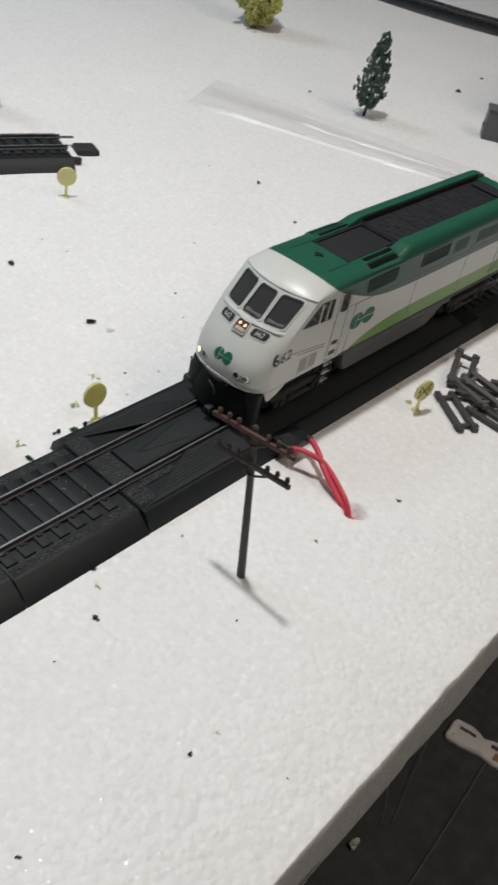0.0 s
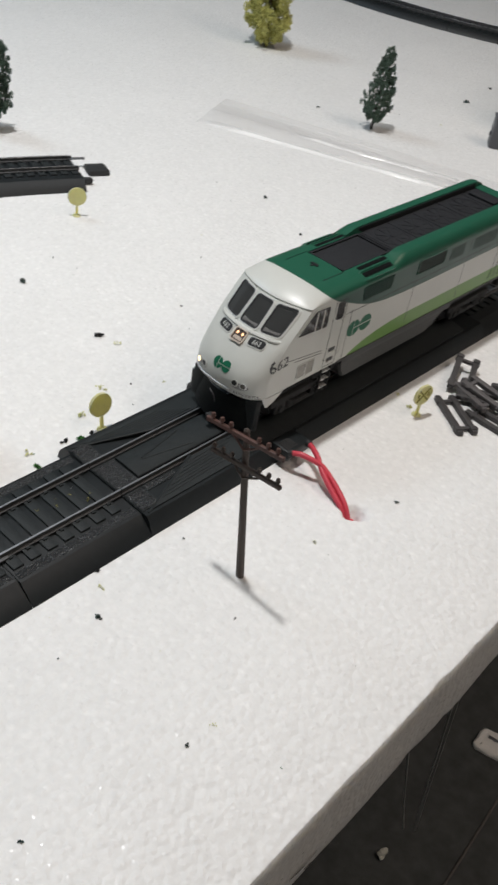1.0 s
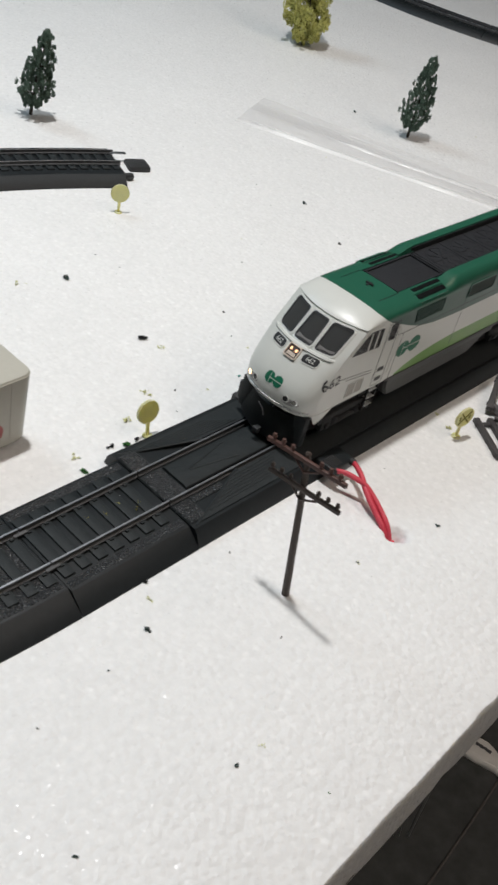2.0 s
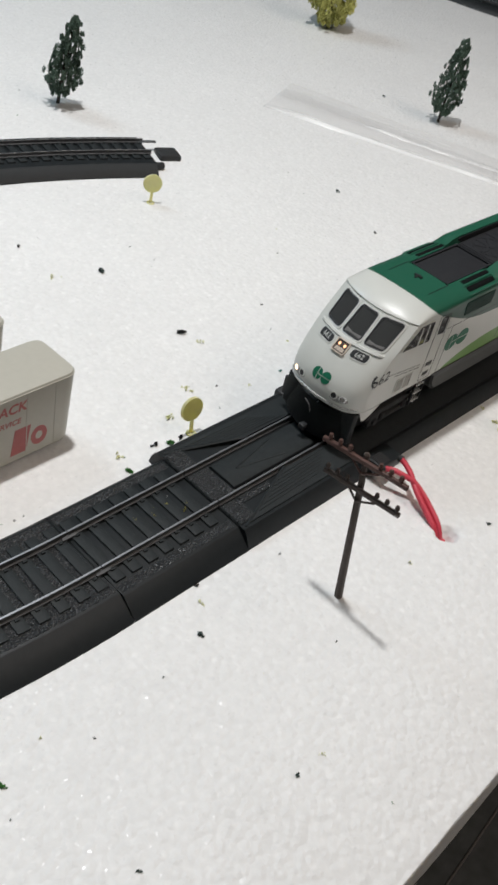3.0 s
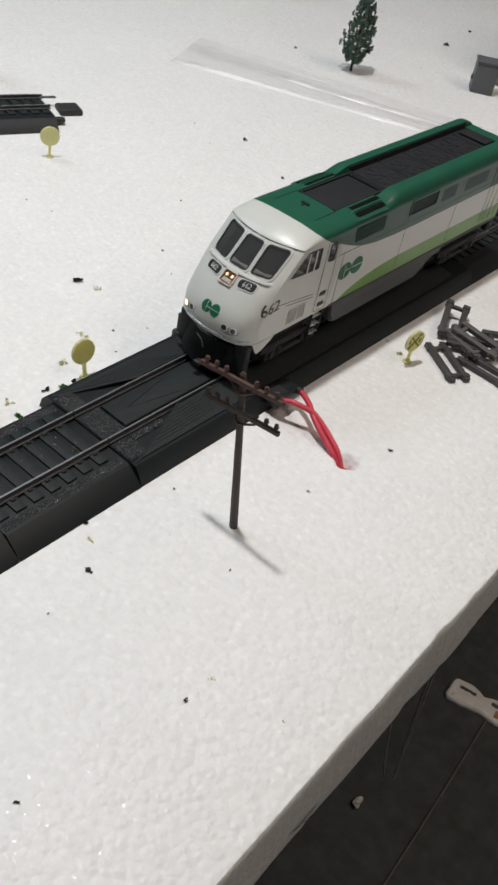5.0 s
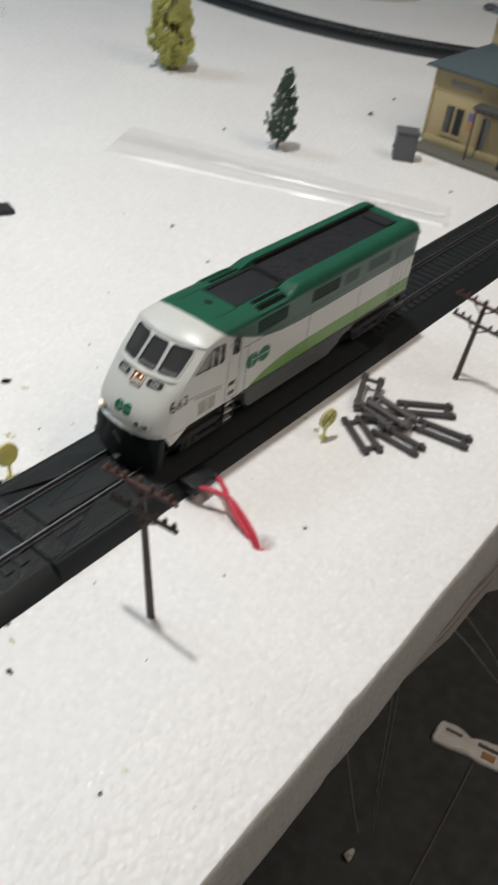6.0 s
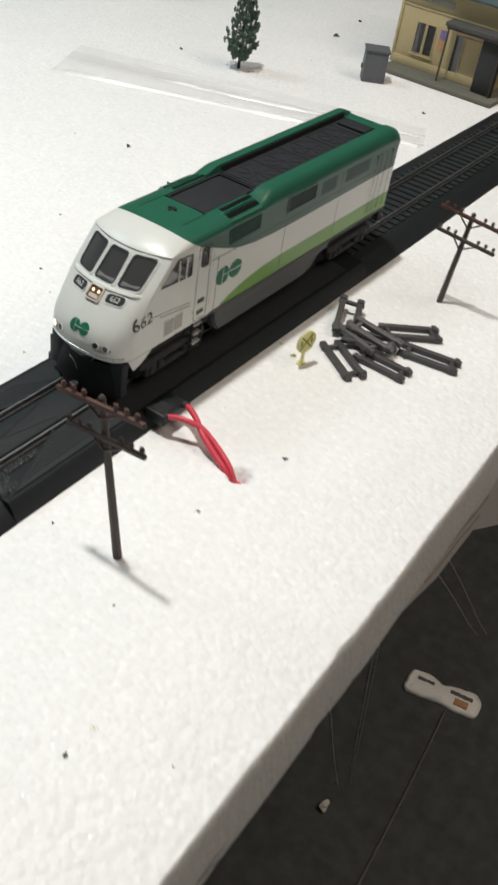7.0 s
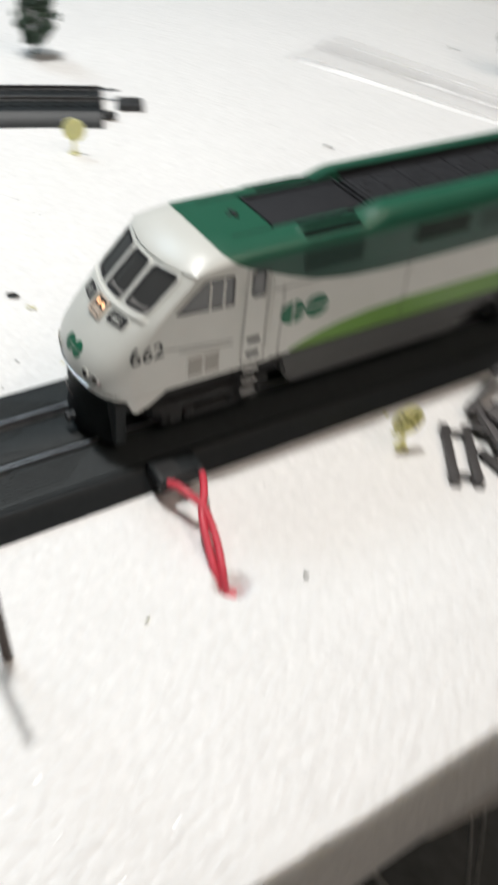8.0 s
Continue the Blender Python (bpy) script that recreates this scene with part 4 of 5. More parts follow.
    for z, back, half in ((24.6, 1.2, 15.4), (20, 0.4, 15.8), (15, -0.6, 15.8), (11.6, -1.2, 15.2)):
        rows.append([bm.verts.new((half * u, 2.8 + back + 6.0 * abs(u) ** 2.0, z)) for u in (-1, -0.85, -0.6, -0.3, 0, 0.3, 0.6, 0.85, 1)])
    for a, b in zip(rows, rows[1:]):
        for i in range(8):
            bm.faces.new((a[i], b[i], b[i + 1], a[i + 1]))
    r = bmesh.ops.solidify(bm, geom=bm.faces[:], thickness=1.0)
    bmesh.ops.recalc_face_normals(bm, faces=bm.faces)
    part("pilot", bm, TIE, t, "black snow plough pilot")
    part("step_wing", box(B(), 11.2, 16.9, 7.0, 10.2, 12.5, 26.9, 0.5), TIE, t)
    part("step_wing", box(B(), -16.9, -11.2, 7.0, 10.2, 12.5, 26.9, 0.5), TIE, t)
    part("air_hose", tube(B(), smooth_path([(-3.2, 2.2, 24.2), (-1.8, 0.7, 25.2), (0.2, 0.4, 24.4), (0.9, 0.8, 22.2), (0.6, 1.6, 20.5)], 6), 0.2, 6), PILE_PALE, t, "thin bent air hose")
    part("corner_fin", box(B(), -18.9, -16.4, 7.9, 9.3, 14.0, 22.6, 0.5), BLACK, t)
    bm = box(B(), -1.2, 1.2, 0.4, 6, 12.4, 14.4, 0.4)
    box(bm, -1.5, 1.5, -0.6, 0.9, 12.0, 14.6, 0.5)
    part("coupler", bm, BLACK, t)
    bm = box(B(), -1.5, 1.5, 194, 202, 17.5, 20.5, 0.5)
    box(bm, -2.6, 2.6, 201, 205, 16.8, 21.2, 0.9)
    part("coupler", bm, BLACK, t)
    # underframe, tank, trucks
    part("underframe", box(B(), -13.5, 13.5, 11, 195, 20, 27.9, 0.6), TRUCK, t)
    for sx in (-1, 1):
        part("end_rail", tube(B(), smooth_path([(sx * 14, 196.2, 30.5), (sx * 14, 199.4, 29.6), (sx * 14, 200.4, 26.0), (sx * 14, 200.6, 15.5)], 6), 0.4, 6), STRING, t, "thin pale handrail at the rear end")
        for z in (17.0, 21.4, 25.8):
            part("end_step", box(B(), min(sx * 10.6, sx * 15.6), max(sx * 10.6, sx * 15.6), 199.8, 201.2, z, z + 0.5, 0.1), STRING, t)
    part("end_plate", box(B(), -15.6, 15.6, 196.4, 199.8, 19.0, 29.0, 0.4), TRUCK, t)
    bm = B()
    sec = [(60.6, 27.5), (61.6, 19.5), (65, 15.0), (129, 15.0), (134, 17.5), (149, 27.5)]
    a = [bm.verts.new((-16.2, y, z)) for y, z in sec]
    b = [bm.verts.new((16.2, y, z)) for y, z in sec]
    bm.faces.new(a), bm.faces.new(b[::-1])
    for i in range(6):
        bm.faces.new((a[i], b[i], b[(i + 1) % 6], a[(i + 1) % 6]))
    bmesh.ops.recalc_face_normals(bm, faces=bm.faces)
    bmesh.ops.bevel(bm, geom=bm.edges[:], offset=0.8, segments=2, affect="EDGES")
    part("fuel_tank", bm, TANK, t, "dark grey fuel tank")
    part("tank_skirt", box(B(), 14.8, 16.9, 60.4, 146, 23.5, 27.6, 0.3), TANK, t)
    for yc in (38, 169):
        truck = part("truck", box(B(), -7, 7, yc - 17, yc + 17, 13, 21, 0.8), TRUCK, t)
        for sx in (-1, 1):
            bm = B()
            box(bm, sx * 14 - 1.4, sx * 14 + 1.4, yc - 19, yc + 19, 17.5, 20.5, 0.4)
            for d in (-13, 13):
                box(bm, sx * 14 - 1.7, sx * 14 + 1.7, yc + d - 3.2, yc + d + 3.2, 13.5, 20, 0.5)
                rod(bm, (sx * 14, yc + d, 15.8), (sx * 16.6, yc + d, 15.8), 1.8, 1.5, 10)
            for d in (-7.5, 7.5):
                rod(bm, (sx * 14.6, yc + d, 14.5), (sx * 14.6, yc + d, 18), 1.7, 1.7, 10)
            box(bm, sx * 14 - 1.2, sx * 14 + 1.2, yc - 9, yc + 9, 12.8, 15.0, 0.4)
            part("side_frame", bm, TRUCK, truck)
            for d in (-13, 13):
                bm = B()
                rod(bm, (sx * 7.6, yc + d, 15.0), (sx * 10.4, yc + d, 15.0), 5.4, 5.2, 24)
                rod(bm, (sx * 7.0, yc + d, 15.0), (sx * 7.7, yc + d, 15.0), 6.0, 6.0, 24)
                part("wheel", bm, TRUCK, truck)
    # roof well: front screen panel, fans, silencer
    for sx in (-1, 1):
        part("well_lining", box(B(), min(sx * 9.9, sx * 10.28), max(sx * 9.9, sx * 10.28), 92.5, 188.9, 62.3, 66.7), ROOF_BLACK, t, "black lining of the roof well")
    part("well_floor", box(B(), -10.2, 10.2, 57.3, 188.8, 62.1, 62.8, 0), ROOF_BLACK, t)
    part("fan_deck", box(B(), -9.8, 9.8, 92.6, 188.7, 62.7, 64.4, 0.2), ROOF_BLACK, t)
    bm = box(B(), -8.9, 9.0, 57.6, 90, 62.7, 64.6, 0.3)
    pan = part("roof_screen", bm, ROOF_BLACK, t, "black radiator screen in the roof")
    part("screen_frame", ring(B(), [(-9.0, 57.6), (9.0, 57.6), (9.0, 90), (-9.0, 90)], [(-8.1, 58.4), (8.1, 58.4), (8.1, 89.2), (-8.1, 89.2)], lambda u, v, off: (u, v, 64.6 + off), 0.7), ROOF_BLACK, pan)
    for y in (104, 123, 143, 165):
        bm = B()
        n = 24
        for r0, r1, z0, z1 in ((8.4, 7.8, 64.4, 64.55),):
            oo = [(r0 * math.cos(2 * math.pi * k / n), y + r0 * math.sin(2 * math.pi * k / n)) for k in range(n)]
            ii = [(r1 * math.cos(2 * math.pi * k / n), y + r1 * math.sin(2 * math.pi * k / n)) for k in range(n)]
            ring(bm, oo, ii, lambda u, v, off: (u, v, off), z1, z0)
        fan = part("roof_fan", bm, ROOF_BLACK, t, "black round roof fan")
        for k in range(8):
            bm = B()
            box(bm, 1.2, 7.5, -1.0, 1.0, -0.15, 0.15, 0, m=Matrix.Translation((0, y, 64.42)) @ Matrix.Rotation(k * math.pi / 4, 4, "Z") @ Matrix.Rotation(0.03, 4, "X"))
            part("blade", bm, ROOF_BLACK, fan)
        bm = B()
        rod(bm, (0, y, 64.3), (0, y, 64.9), 1.5, 1.2, 12)
        part("hub", bm, ROOF_BLACK, fan)
    for y in (94.3, 113.5, 133, 154, 175.5):
        part("well_rib", box(B(), -9.2, 9.2, y - 0.6, y + 0.6, 64.3, 64.7, 0.2), ROOF_BLACK, t)
    part("silencer", box(B(), -7.5, 7.5, 178.5, 187, 64.3, 65.6, 0.6), ROOF_BLACK, t)
    # vents in the roof shoulder and the roof-top bracket
    for sx in (-1, 1):
        part("shoulder_vent", patch(B(), 63.5, 84.0, 10.0, 12.5, 12, 4, lambda u, v, off, sx=sx: (sx * v, u, roof_height(v, u) + off), 0.15), SLOT, t, "dark slot in the roof shoulder")
        part("shoulder_vent", patch(B(), 63.0, 83.5, 13.7, 16.2, 12, 5, lambda u, v, off, sx=sx: (sx * (v + off * 0.6), u, roof_height(v, u) + off * 0.8), 0.18), SLOT, t, "dark slot in the roof shoulder")
        part("vent_lip", patch(B(), 62.0, 83.5, 12.7, 13.9, 10, 3, lambda u, v, off, sx=sx: (sx * v, u, roof_height(v, u) + off), 0.7), LIVERY, t)
        part("vent_lip", patch(B(), 62.0, 84.0, 16.5, 17.3, 10, 2, lambda u, v, off, sx=sx: (sx * (v + off), u, roof_height(v, u) + off * 0.5), 0.5), LIVERY, t)
        part("roof_seam", slab(B(), [(44, 9.6), (57, 9.6), (57, 9.9), (44, 9.9)], lambda u, v, off, sx=sx: (sx * v, u, roof_height(v, u) + off), 0.1), GASKET, t)
    bm = box(B(), -2.0, 1.6, 49.9, 51.0, 65.2, 66.4, 0.2)
    box(bm, -0.9, 0.1, 48.4, 52.0, 65.2, 66.1, 0.2)
    part("horn_bracket", bm, GASKET, t)
    return t


locomotive()


# ---- telegraph poles ----
def telegraph_pole(m, height, lean, label):
    """Pole with two cross-arms, pegs and braces. lean: where the top stands off the foot, in millimetres."""
    t = thing("telegraph_pole", label, "telegraph pole", m, group="telegraph poles")
    top = Vector((lean[0], lean[1], height))

    def along(z):
        return top * (z / height)

    bm = B()
    rod(bm, (0, 0, -1), top, 1.5, 1.05, 8)
    rod(bm, top, top + Vector((0, 0, 0.7)), 1.05, 0.5, 8)
    part("shaft", bm, BROWN, t)
    for z, half, off, material in ((height - 1.7, 16.0, 0.6, RUST), (height - 12.4, 14.6, 1.4, BROWN)):
        c = along(z) + Vector((off, 0, 0))
        turn = Matrix.Translation(c) @ Matrix.Rotation(math.atan2(lean[0], height), 4, "Y") @ Matrix.Translation(-c)
        bm = box(B(), c.x - half, c.x + half, c.y - 2.2, c.y - 0.9, z - 0.8, z + 0.8, 0.25)
        bm.transform(turn)
        arm = part("cross_arm", bm, material, t)
        for dx in (-13.4, -9.6, -5.8, 5.8, 9.6, 13.4):
            bm = B()
            rod(bm, (c.x + dx, c.y - 1.55, z + 0.6), (c.x + dx, c.y - 1.55, z + 1.7), 0.45, 0.45, 6)
            rod(bm, (c.x + dx, c.y - 1.55, z + 1.7), (c.x + dx, c.y - 1.55, z + 2.9), 0.85, 0.6, 8)
            bm.transform(turn)
            part("insulator", bm, material, arm)
        for sx in (-1, 1):
            bm = B()
            d = along(z - 5)
            rod(bm, (c.x + sx * 5.6, c.y - 1.5, z - 0.6), (d.x, d.y - 1.2, z - 5), 0.4, 0.4, 5)
            part("brace", bm, material, arm)
    return t


telegraph_pole(at(57, -41), 60, (-7.5, -1.5), "dark brown plastic telegraph pole with two cross-arms beside the track")
telegraph_pole(at(60.5, 183.5), 46, (3.0, 1.5), "dark brown plastic telegraph pole standing near the charcoal pile")


# ---- yellow warning signs ----
def warning_sign(m, label, size=1.0):
    t = thing("warning_sign", label, "crossing sign", m, group="yellow crossing signs")
    n = 28
    s = size

    def face(y0, y1, r):
        return [(r * math.cos(2 * math.pi * k / n), 11.2 * s + r * math.sin(2 * math.pi * k / n)) for k in range(n)]

    plate = part("plate", slab(slab(B(), face(0, 0, 5.1 * s), lambda u, v, off: (u, -off, v), 0.55, -0.35), face(0, 0, 5.1 * s)[::-1], lambda u, v, off: (u, 0.35 - off, v), 0.0, 0.0), YELLOW, t)
    part("rim", ring(B(), face(0, 0, 5.15 * s), face(0, 0, 4.5 * s), lambda u, v, off: (u, -off, v), 0.85, 0.3), YELLOW, plate)
    for a in (45, 135):
        c, d = math.cos(radians(a)) * 4.4 * s, math.sin(radians(a)) * 4.4 * s
        bm = B()
        rod(bm, (-c, -0.6, 11.2 * s - d), (c, -0.6, 11.2 * s + d), 0.36, 0.36, 6)
        part("cross_bar", bm, YELLOW_INK, plate)
    for sx in (-1, 1):
        part("mark", box(B(), sx * 2.9 * s - 0.45, sx * 2.9 * s + 0.45, -0.8, -0.5, 10.2 * s, 12.2 * s, 0.1), YELLOW_INK, plate)
    part("post", box(B(), -0.75, 0.75, -0.45, 0.55, 0.3, 6.6 * s, 0.2), YELLOW, t)
    bm = B()
    rod(bm, (0, 0, -0.2), (0, 0, 0.6), 2.3 * s, 2.0 * s, 14)
    part("foot", bm, YELLOW, t)
    return t


warning_sign(at(41, 90.5, 0, 78), "yellow round railway crossing sign beside the charcoal pile")
warning_sign(pose(-0.0327, -0.0276, 0, 8, 0, 266), "plain-backed yellow round crossing sign leaning beside the track")
warning_sign(at(-187, 82.3, 0, 238), "yellow round railway crossing sign by the loose track")


# ---- red feeder wires ----
def feeder_wire(pts, label):
    bm = tube(B(), smooth_path(pts, 10), 1.12, 10)
    return solo("feeder_wire", bm, RED, label, "wire", group="red feeder wires", sharp=60)


feeder_wire([(30.6, 15.0, 8.8), (33.5, 16.2, 9.6), (37.5, 17.6, 9.3), (42.0, 19.4, 8.0), (47.0, 19.3, 5.8), (52.5, 18.2, 3.4), (57.4, 16.7, 1.2), (60.0, 16.0, -1.6), (61.6, 16.2, -4.8), (63.2, 17.6, -6.6)], "red insulated wire from the track terminal into the foam")
feeder_wire([(30.4, 25.4, 8.4), (33.6, 24.2, 8.6), (38.2, 21.8, 8.2), (42.6, 18.8, 7.2), (47.0, 17.0, 5.4), (52.3, 15.7, 2.9), (56.6, 14.7, 0.8), (59.0, 14.8, -1.8), (60.2, 15.6, -4.5), (62.0, 18.4, -6.4)], "red insulated wire crossing the other on its way down")

# ---- pile of charcoal plastic bar pairs ----
def bar_pair(m, length, gap, material, label):
    t = thing("plastic_bar_pair", label, "plastic piece", m, group="pile of charcoal plastic pieces")
    for sx in (-1, 1):
        part("bar", box(B(), sx * gap - 1.4, sx * gap + 1.4, -length / 2, length / 2, 0, 2.4, 0.35), material, t)
    for d in (-0.36, 0.36):
        part("cross_tie", box(B(), -gap - 1.9, gap + 1.9, d * length - 0.9, d * length + 0.9, 0.4, 2.0, 0.25), material, t)
    for sx in (-1, 1):
        part("end_block", box(B(), sx * gap - 1.75, sx * gap + 1.75, length / 2 - 3.4, length / 2 - 1.2, 0.03, 3.0, 0.3), material, t)
    return t


def between(x0, y0, x1, y1, z, tilt=0.0, roll=0.0):
    h = math.degrees(math.atan2(-(x1 - x0), y1 - y0))
    return pose((x0 + x1) / 2 * MM, (y0 + y1) / 2 * MM, z * MM, tilt, roll, h)


PILE_LABEL = "charcoal plastic pair of bars in a loose pile"
for x0, y0, x1, y1, z, tilt, roll, length, gap, material in (
    (42, 111.5, 64, 97, 0.0, 0, 0, 27, 3.5, PILE),
    (43.5, 120.5, 34, 143, 3.4, 6, 4, 26, 4.0, PILE),
    (54, 137, 74.5, 153.5, 0.1, 0, 0, 28, 3.8, PILE),
    (67, 131.3, 92.5, 136, 0.1, 0, 0, 27, 3.5, PILE),
    (55, 114, 79, 113.5, 0.0, 0, 0, 25, 3.3, PILE),
    (45, 125.5, 67, 124, 4.6, -4, 3, 24, 3.5, PILE_PALE),
    (40, 126, 62, 117.5, 2.5, 2, -3, 25, 3.4, PILE_PALE),
    (44, 118, 66, 128, 2.6, 3, 2, 24, 3.4, PILE),
):
    bar_pair(between(x0, y0, x1, y1, z, tilt, roll), length, gap, material, PILE_LABEL)


# ---- model trees ----
def model_tree(name, m, height, radius, leaf, label, seed, n, shape, lean, clump, low=0.12, puff=1.0):
    rnd = random.Random(seed)
    t = thing(name, label, "model tree", m, group="model trees")
    bm = B()
    rod(bm, (0, 0, -0.5), (lean[0] * 0.3, lean[1] * 0.3, height * 0.4), 1.15, 0.8, 8)
    rod(bm, (lean[0] * 0.3, lean[1] * 0.3, height * 0.4), (lean[0] * 0.9, lean[1] * 0.9, height * 0.9), 0.8, 0.25, 6)
    for k in range(14):
        z = height * (0.14 + 0.055 * k)
        a = k * 2.4
        r = radius * shape(z / height) * 0.8
        c = Vector((lean[0] * z / height, lean[1] * z / height, z))
        rod(bm, c, c + Vector((r * math.cos(a), r * math.sin(a), height * 0.06)), 0.45, 0.15, 5)
    part("trunk", bm, BARK, t)
    bm = B()
    clusters = []
    for k in range(430):
        h = low + (0.98 - low) * ((k + rnd.random()) / 430) ** 1.1
        a = rnd.uniform(0, 2 * math.pi)
        r = radius * shape(h) * math.sqrt(rnd.uniform(0.15, 1.0)) * rnd.uniform(0.72, 1.14)
        clusters.append((Vector((r * math.cos(a) + lean[0] * h, r * math.sin(a) + lean[1] * h, h * height)), radius * puff * rnd.uniform(0.04, 0.085) * (0.5 + shape(h))))
    for k in range(n):
        c, cr = clusters[rnd.randrange(len(clusters))]
        d = Vector((rnd.gauss(0, 1), rnd.gauss(0, 1), rnd.gauss(0, 2.0)))
        p = c + Vector((d.x, d.y, d.z * 1.5)) / d.length * cr * rnd.uniform(0.35, 1.1)
        s = clump * rnd.uniform(0.6, 1.3)
        q = Euler((rnd.gauss(0, 0.45), rnd.gauss(0, 0.45), rnd.uniform(0, 6.3))).to_matrix()
        vs = [bm.verts.new(p + q @ (Vector(v) * s)) for v in ((0.42, 0, -0.7), (-0.28, 0.4, -0.6), (-0.28, -0.4, -0.55), (0.1, 0.1, 1.5))]
        for f in ((0, 1, 3), (1, 2, 3), (2, 0, 3), (0, 2, 1)):
            bm.faces.new([vs[i] for i in f])
    ob = part("crown", bm, leaf, t, sharp=10)
    return t


def cypress_shape(h):
    return max(0.06, (1 - h) ** 0.6 * (0.25 + 0.85 * sstep(0.06, 0.30, h)))


def broad_shape(h):
    return max(0.05, (1 - h) ** 0.6 * (0.55 + 0.7 * sstep(0.05, 0.28, h)))


model_tree("cypress_tree", at(-194.5, 370), 61.5, 14.8, LEAF, "small dark green model cypress on the foam", 3, 21000, cypress_shape, (2.0, 0), 0.6)
model_tree("cypress_tree", at(-315, 114), 57, 14.2, LEAF, "dark green model cypress behind the loose track", 5, 21000, cypress_shape, (14, 0), 0.6)
model_tree("lime_tree", at(-374.5, 447, 0, 0), 98, 22, LIME_LEAF, "tall yellow-green model tree standing on the foam", 9, 20000, broad_shape, (-6, 0), 1.3, 0.05, 1.35)


# ---- strip of wrinkled clear tape over the board seam ----
bm = B()
ax, bx = Vector((0.916, 0.401)), Vector((-0.401, 0.916))


def on_tape(u, v):
    """A place on the tape, which narrows along its length."""
    return Vector((-264, 250.5)) + ax * u + bx * v * (1.03 - 0.0016 * u)


nu, nv = 70, 40
rows = []
for i in range(nu + 1):
    u = 252 * i / nu
    row = []
    for j in range(nv + 1):
        v = 60 * j / nv
        z = 0.35
        w = v + 2.5 * noise.noise((u * 0.012, 3.0, 0))
        z += 3.2 * math.exp(-((w - 3.5) / 1.8) ** 2) * (0.6 + 0.4 * noise.noise((u * 0.02, 0, 0)))
        z += 1.6 * math.exp(-((w - 30) / 3.0) ** 2) * sstep(50, 110, u)
        z += 0.8 * math.exp(-((w - 46 + 0.03 * u) / 3.0) ** 2)
        z += 0.6 * math.exp(-((w - 57) / 2.0) ** 2) + 0.35 * noise.noise((u * 0.03, v * 0.2, 0))
        z *= sstep(-2, 14, u)
        p = on_tape(u, v)
        row.append(bm.verts.new((p.x + 1.2 * noise.noise((v * 0.05, 5, 0)) * (1 - sstep(0, 30, u)), p.y, max(0.12, z))))
    rows.append(row)
for a, b in zip(rows, rows[1:]):
    for j in range(nv):
        bm.faces.new((a[j], b[j], b[j + 1], a[j + 1]))
tape = thing("packing_tape", "wrinkled clear packing tape stuck across the foam seam", "tape")
part("film", bm, TAPE, tape, sharp=60)
# a thin grey strip that paints the shading between the folds
bm = B()
rows = []
for i in range(51):
    u = 2 + 246 * i / 50
    mid = 33 - 12 * sstep(40, 230, u) + 1.5 * noise.noise((u * 0.02, 7, 0))
    half = 8.5 - 3.0 * sstep(60, 240, u)
    row = []
    for k in range(7):
        p = on_tape(u, mid + half * (k / 3 - 1))
        row.append(bm.verts.new((p.x, p.y, 2.4 + 0.5 * math.sin(k * 2.0))))
    rows.append(row)
for a, b in zip(rows, rows[1:]):
    for k in range(6):
        bm.faces.new((a[k], b[k], b[k + 1], a[k + 1]))
part("film_shade", bm, TAPE_SHADE, tape, "grey strip painting the shade between the tape folds", sharp=70)
# stiff folded edges of the tape
for v0, wide, high, u0, u1 in ((-0.5, 8.5, 1.9, 0, 248), (27.0, 6.5, 1.7, 62, 248), (48.0, 2.6, 0.6, 10, 130)):
    bm = B()
    rows = []
    for i in range(61):
        u = u0 + (u1 - u0) * i / 60
        c = v0 + 1.2 * noise.noise((u * 0.015, v0, 1)) + 0.02 * (u - 120) * (0 if v0 < 5 else 0.6)
        h = high * (0.75 + 0.4 * noise.noise((u * 0.03, v0, 4))) * sstep(u0 - 1, u0 + 25, u)
        row = []
        for k, (dv, dz) in enumerate(((0, 0.05), (0.12, 0.55), (0.3, 0.95), (0.5, 1.0), (0.75, 0.55), (1.0, 0.08))):
            p = on_tape(u, c + dv * wide)
            row.append(bm.verts.new((p.x, p.y, max(0.1, h * dz))))
        rows.append(row)
    for a, b in zip(rows, rows[1:]):
        for k in range(5):
            bm.faces.new((a[k], b[k], b[k + 1], a[k + 1]))
    part("folded_edge", bm, FILM_EDGE, tape, "whitish stiff fold in the tape", sharp=70)


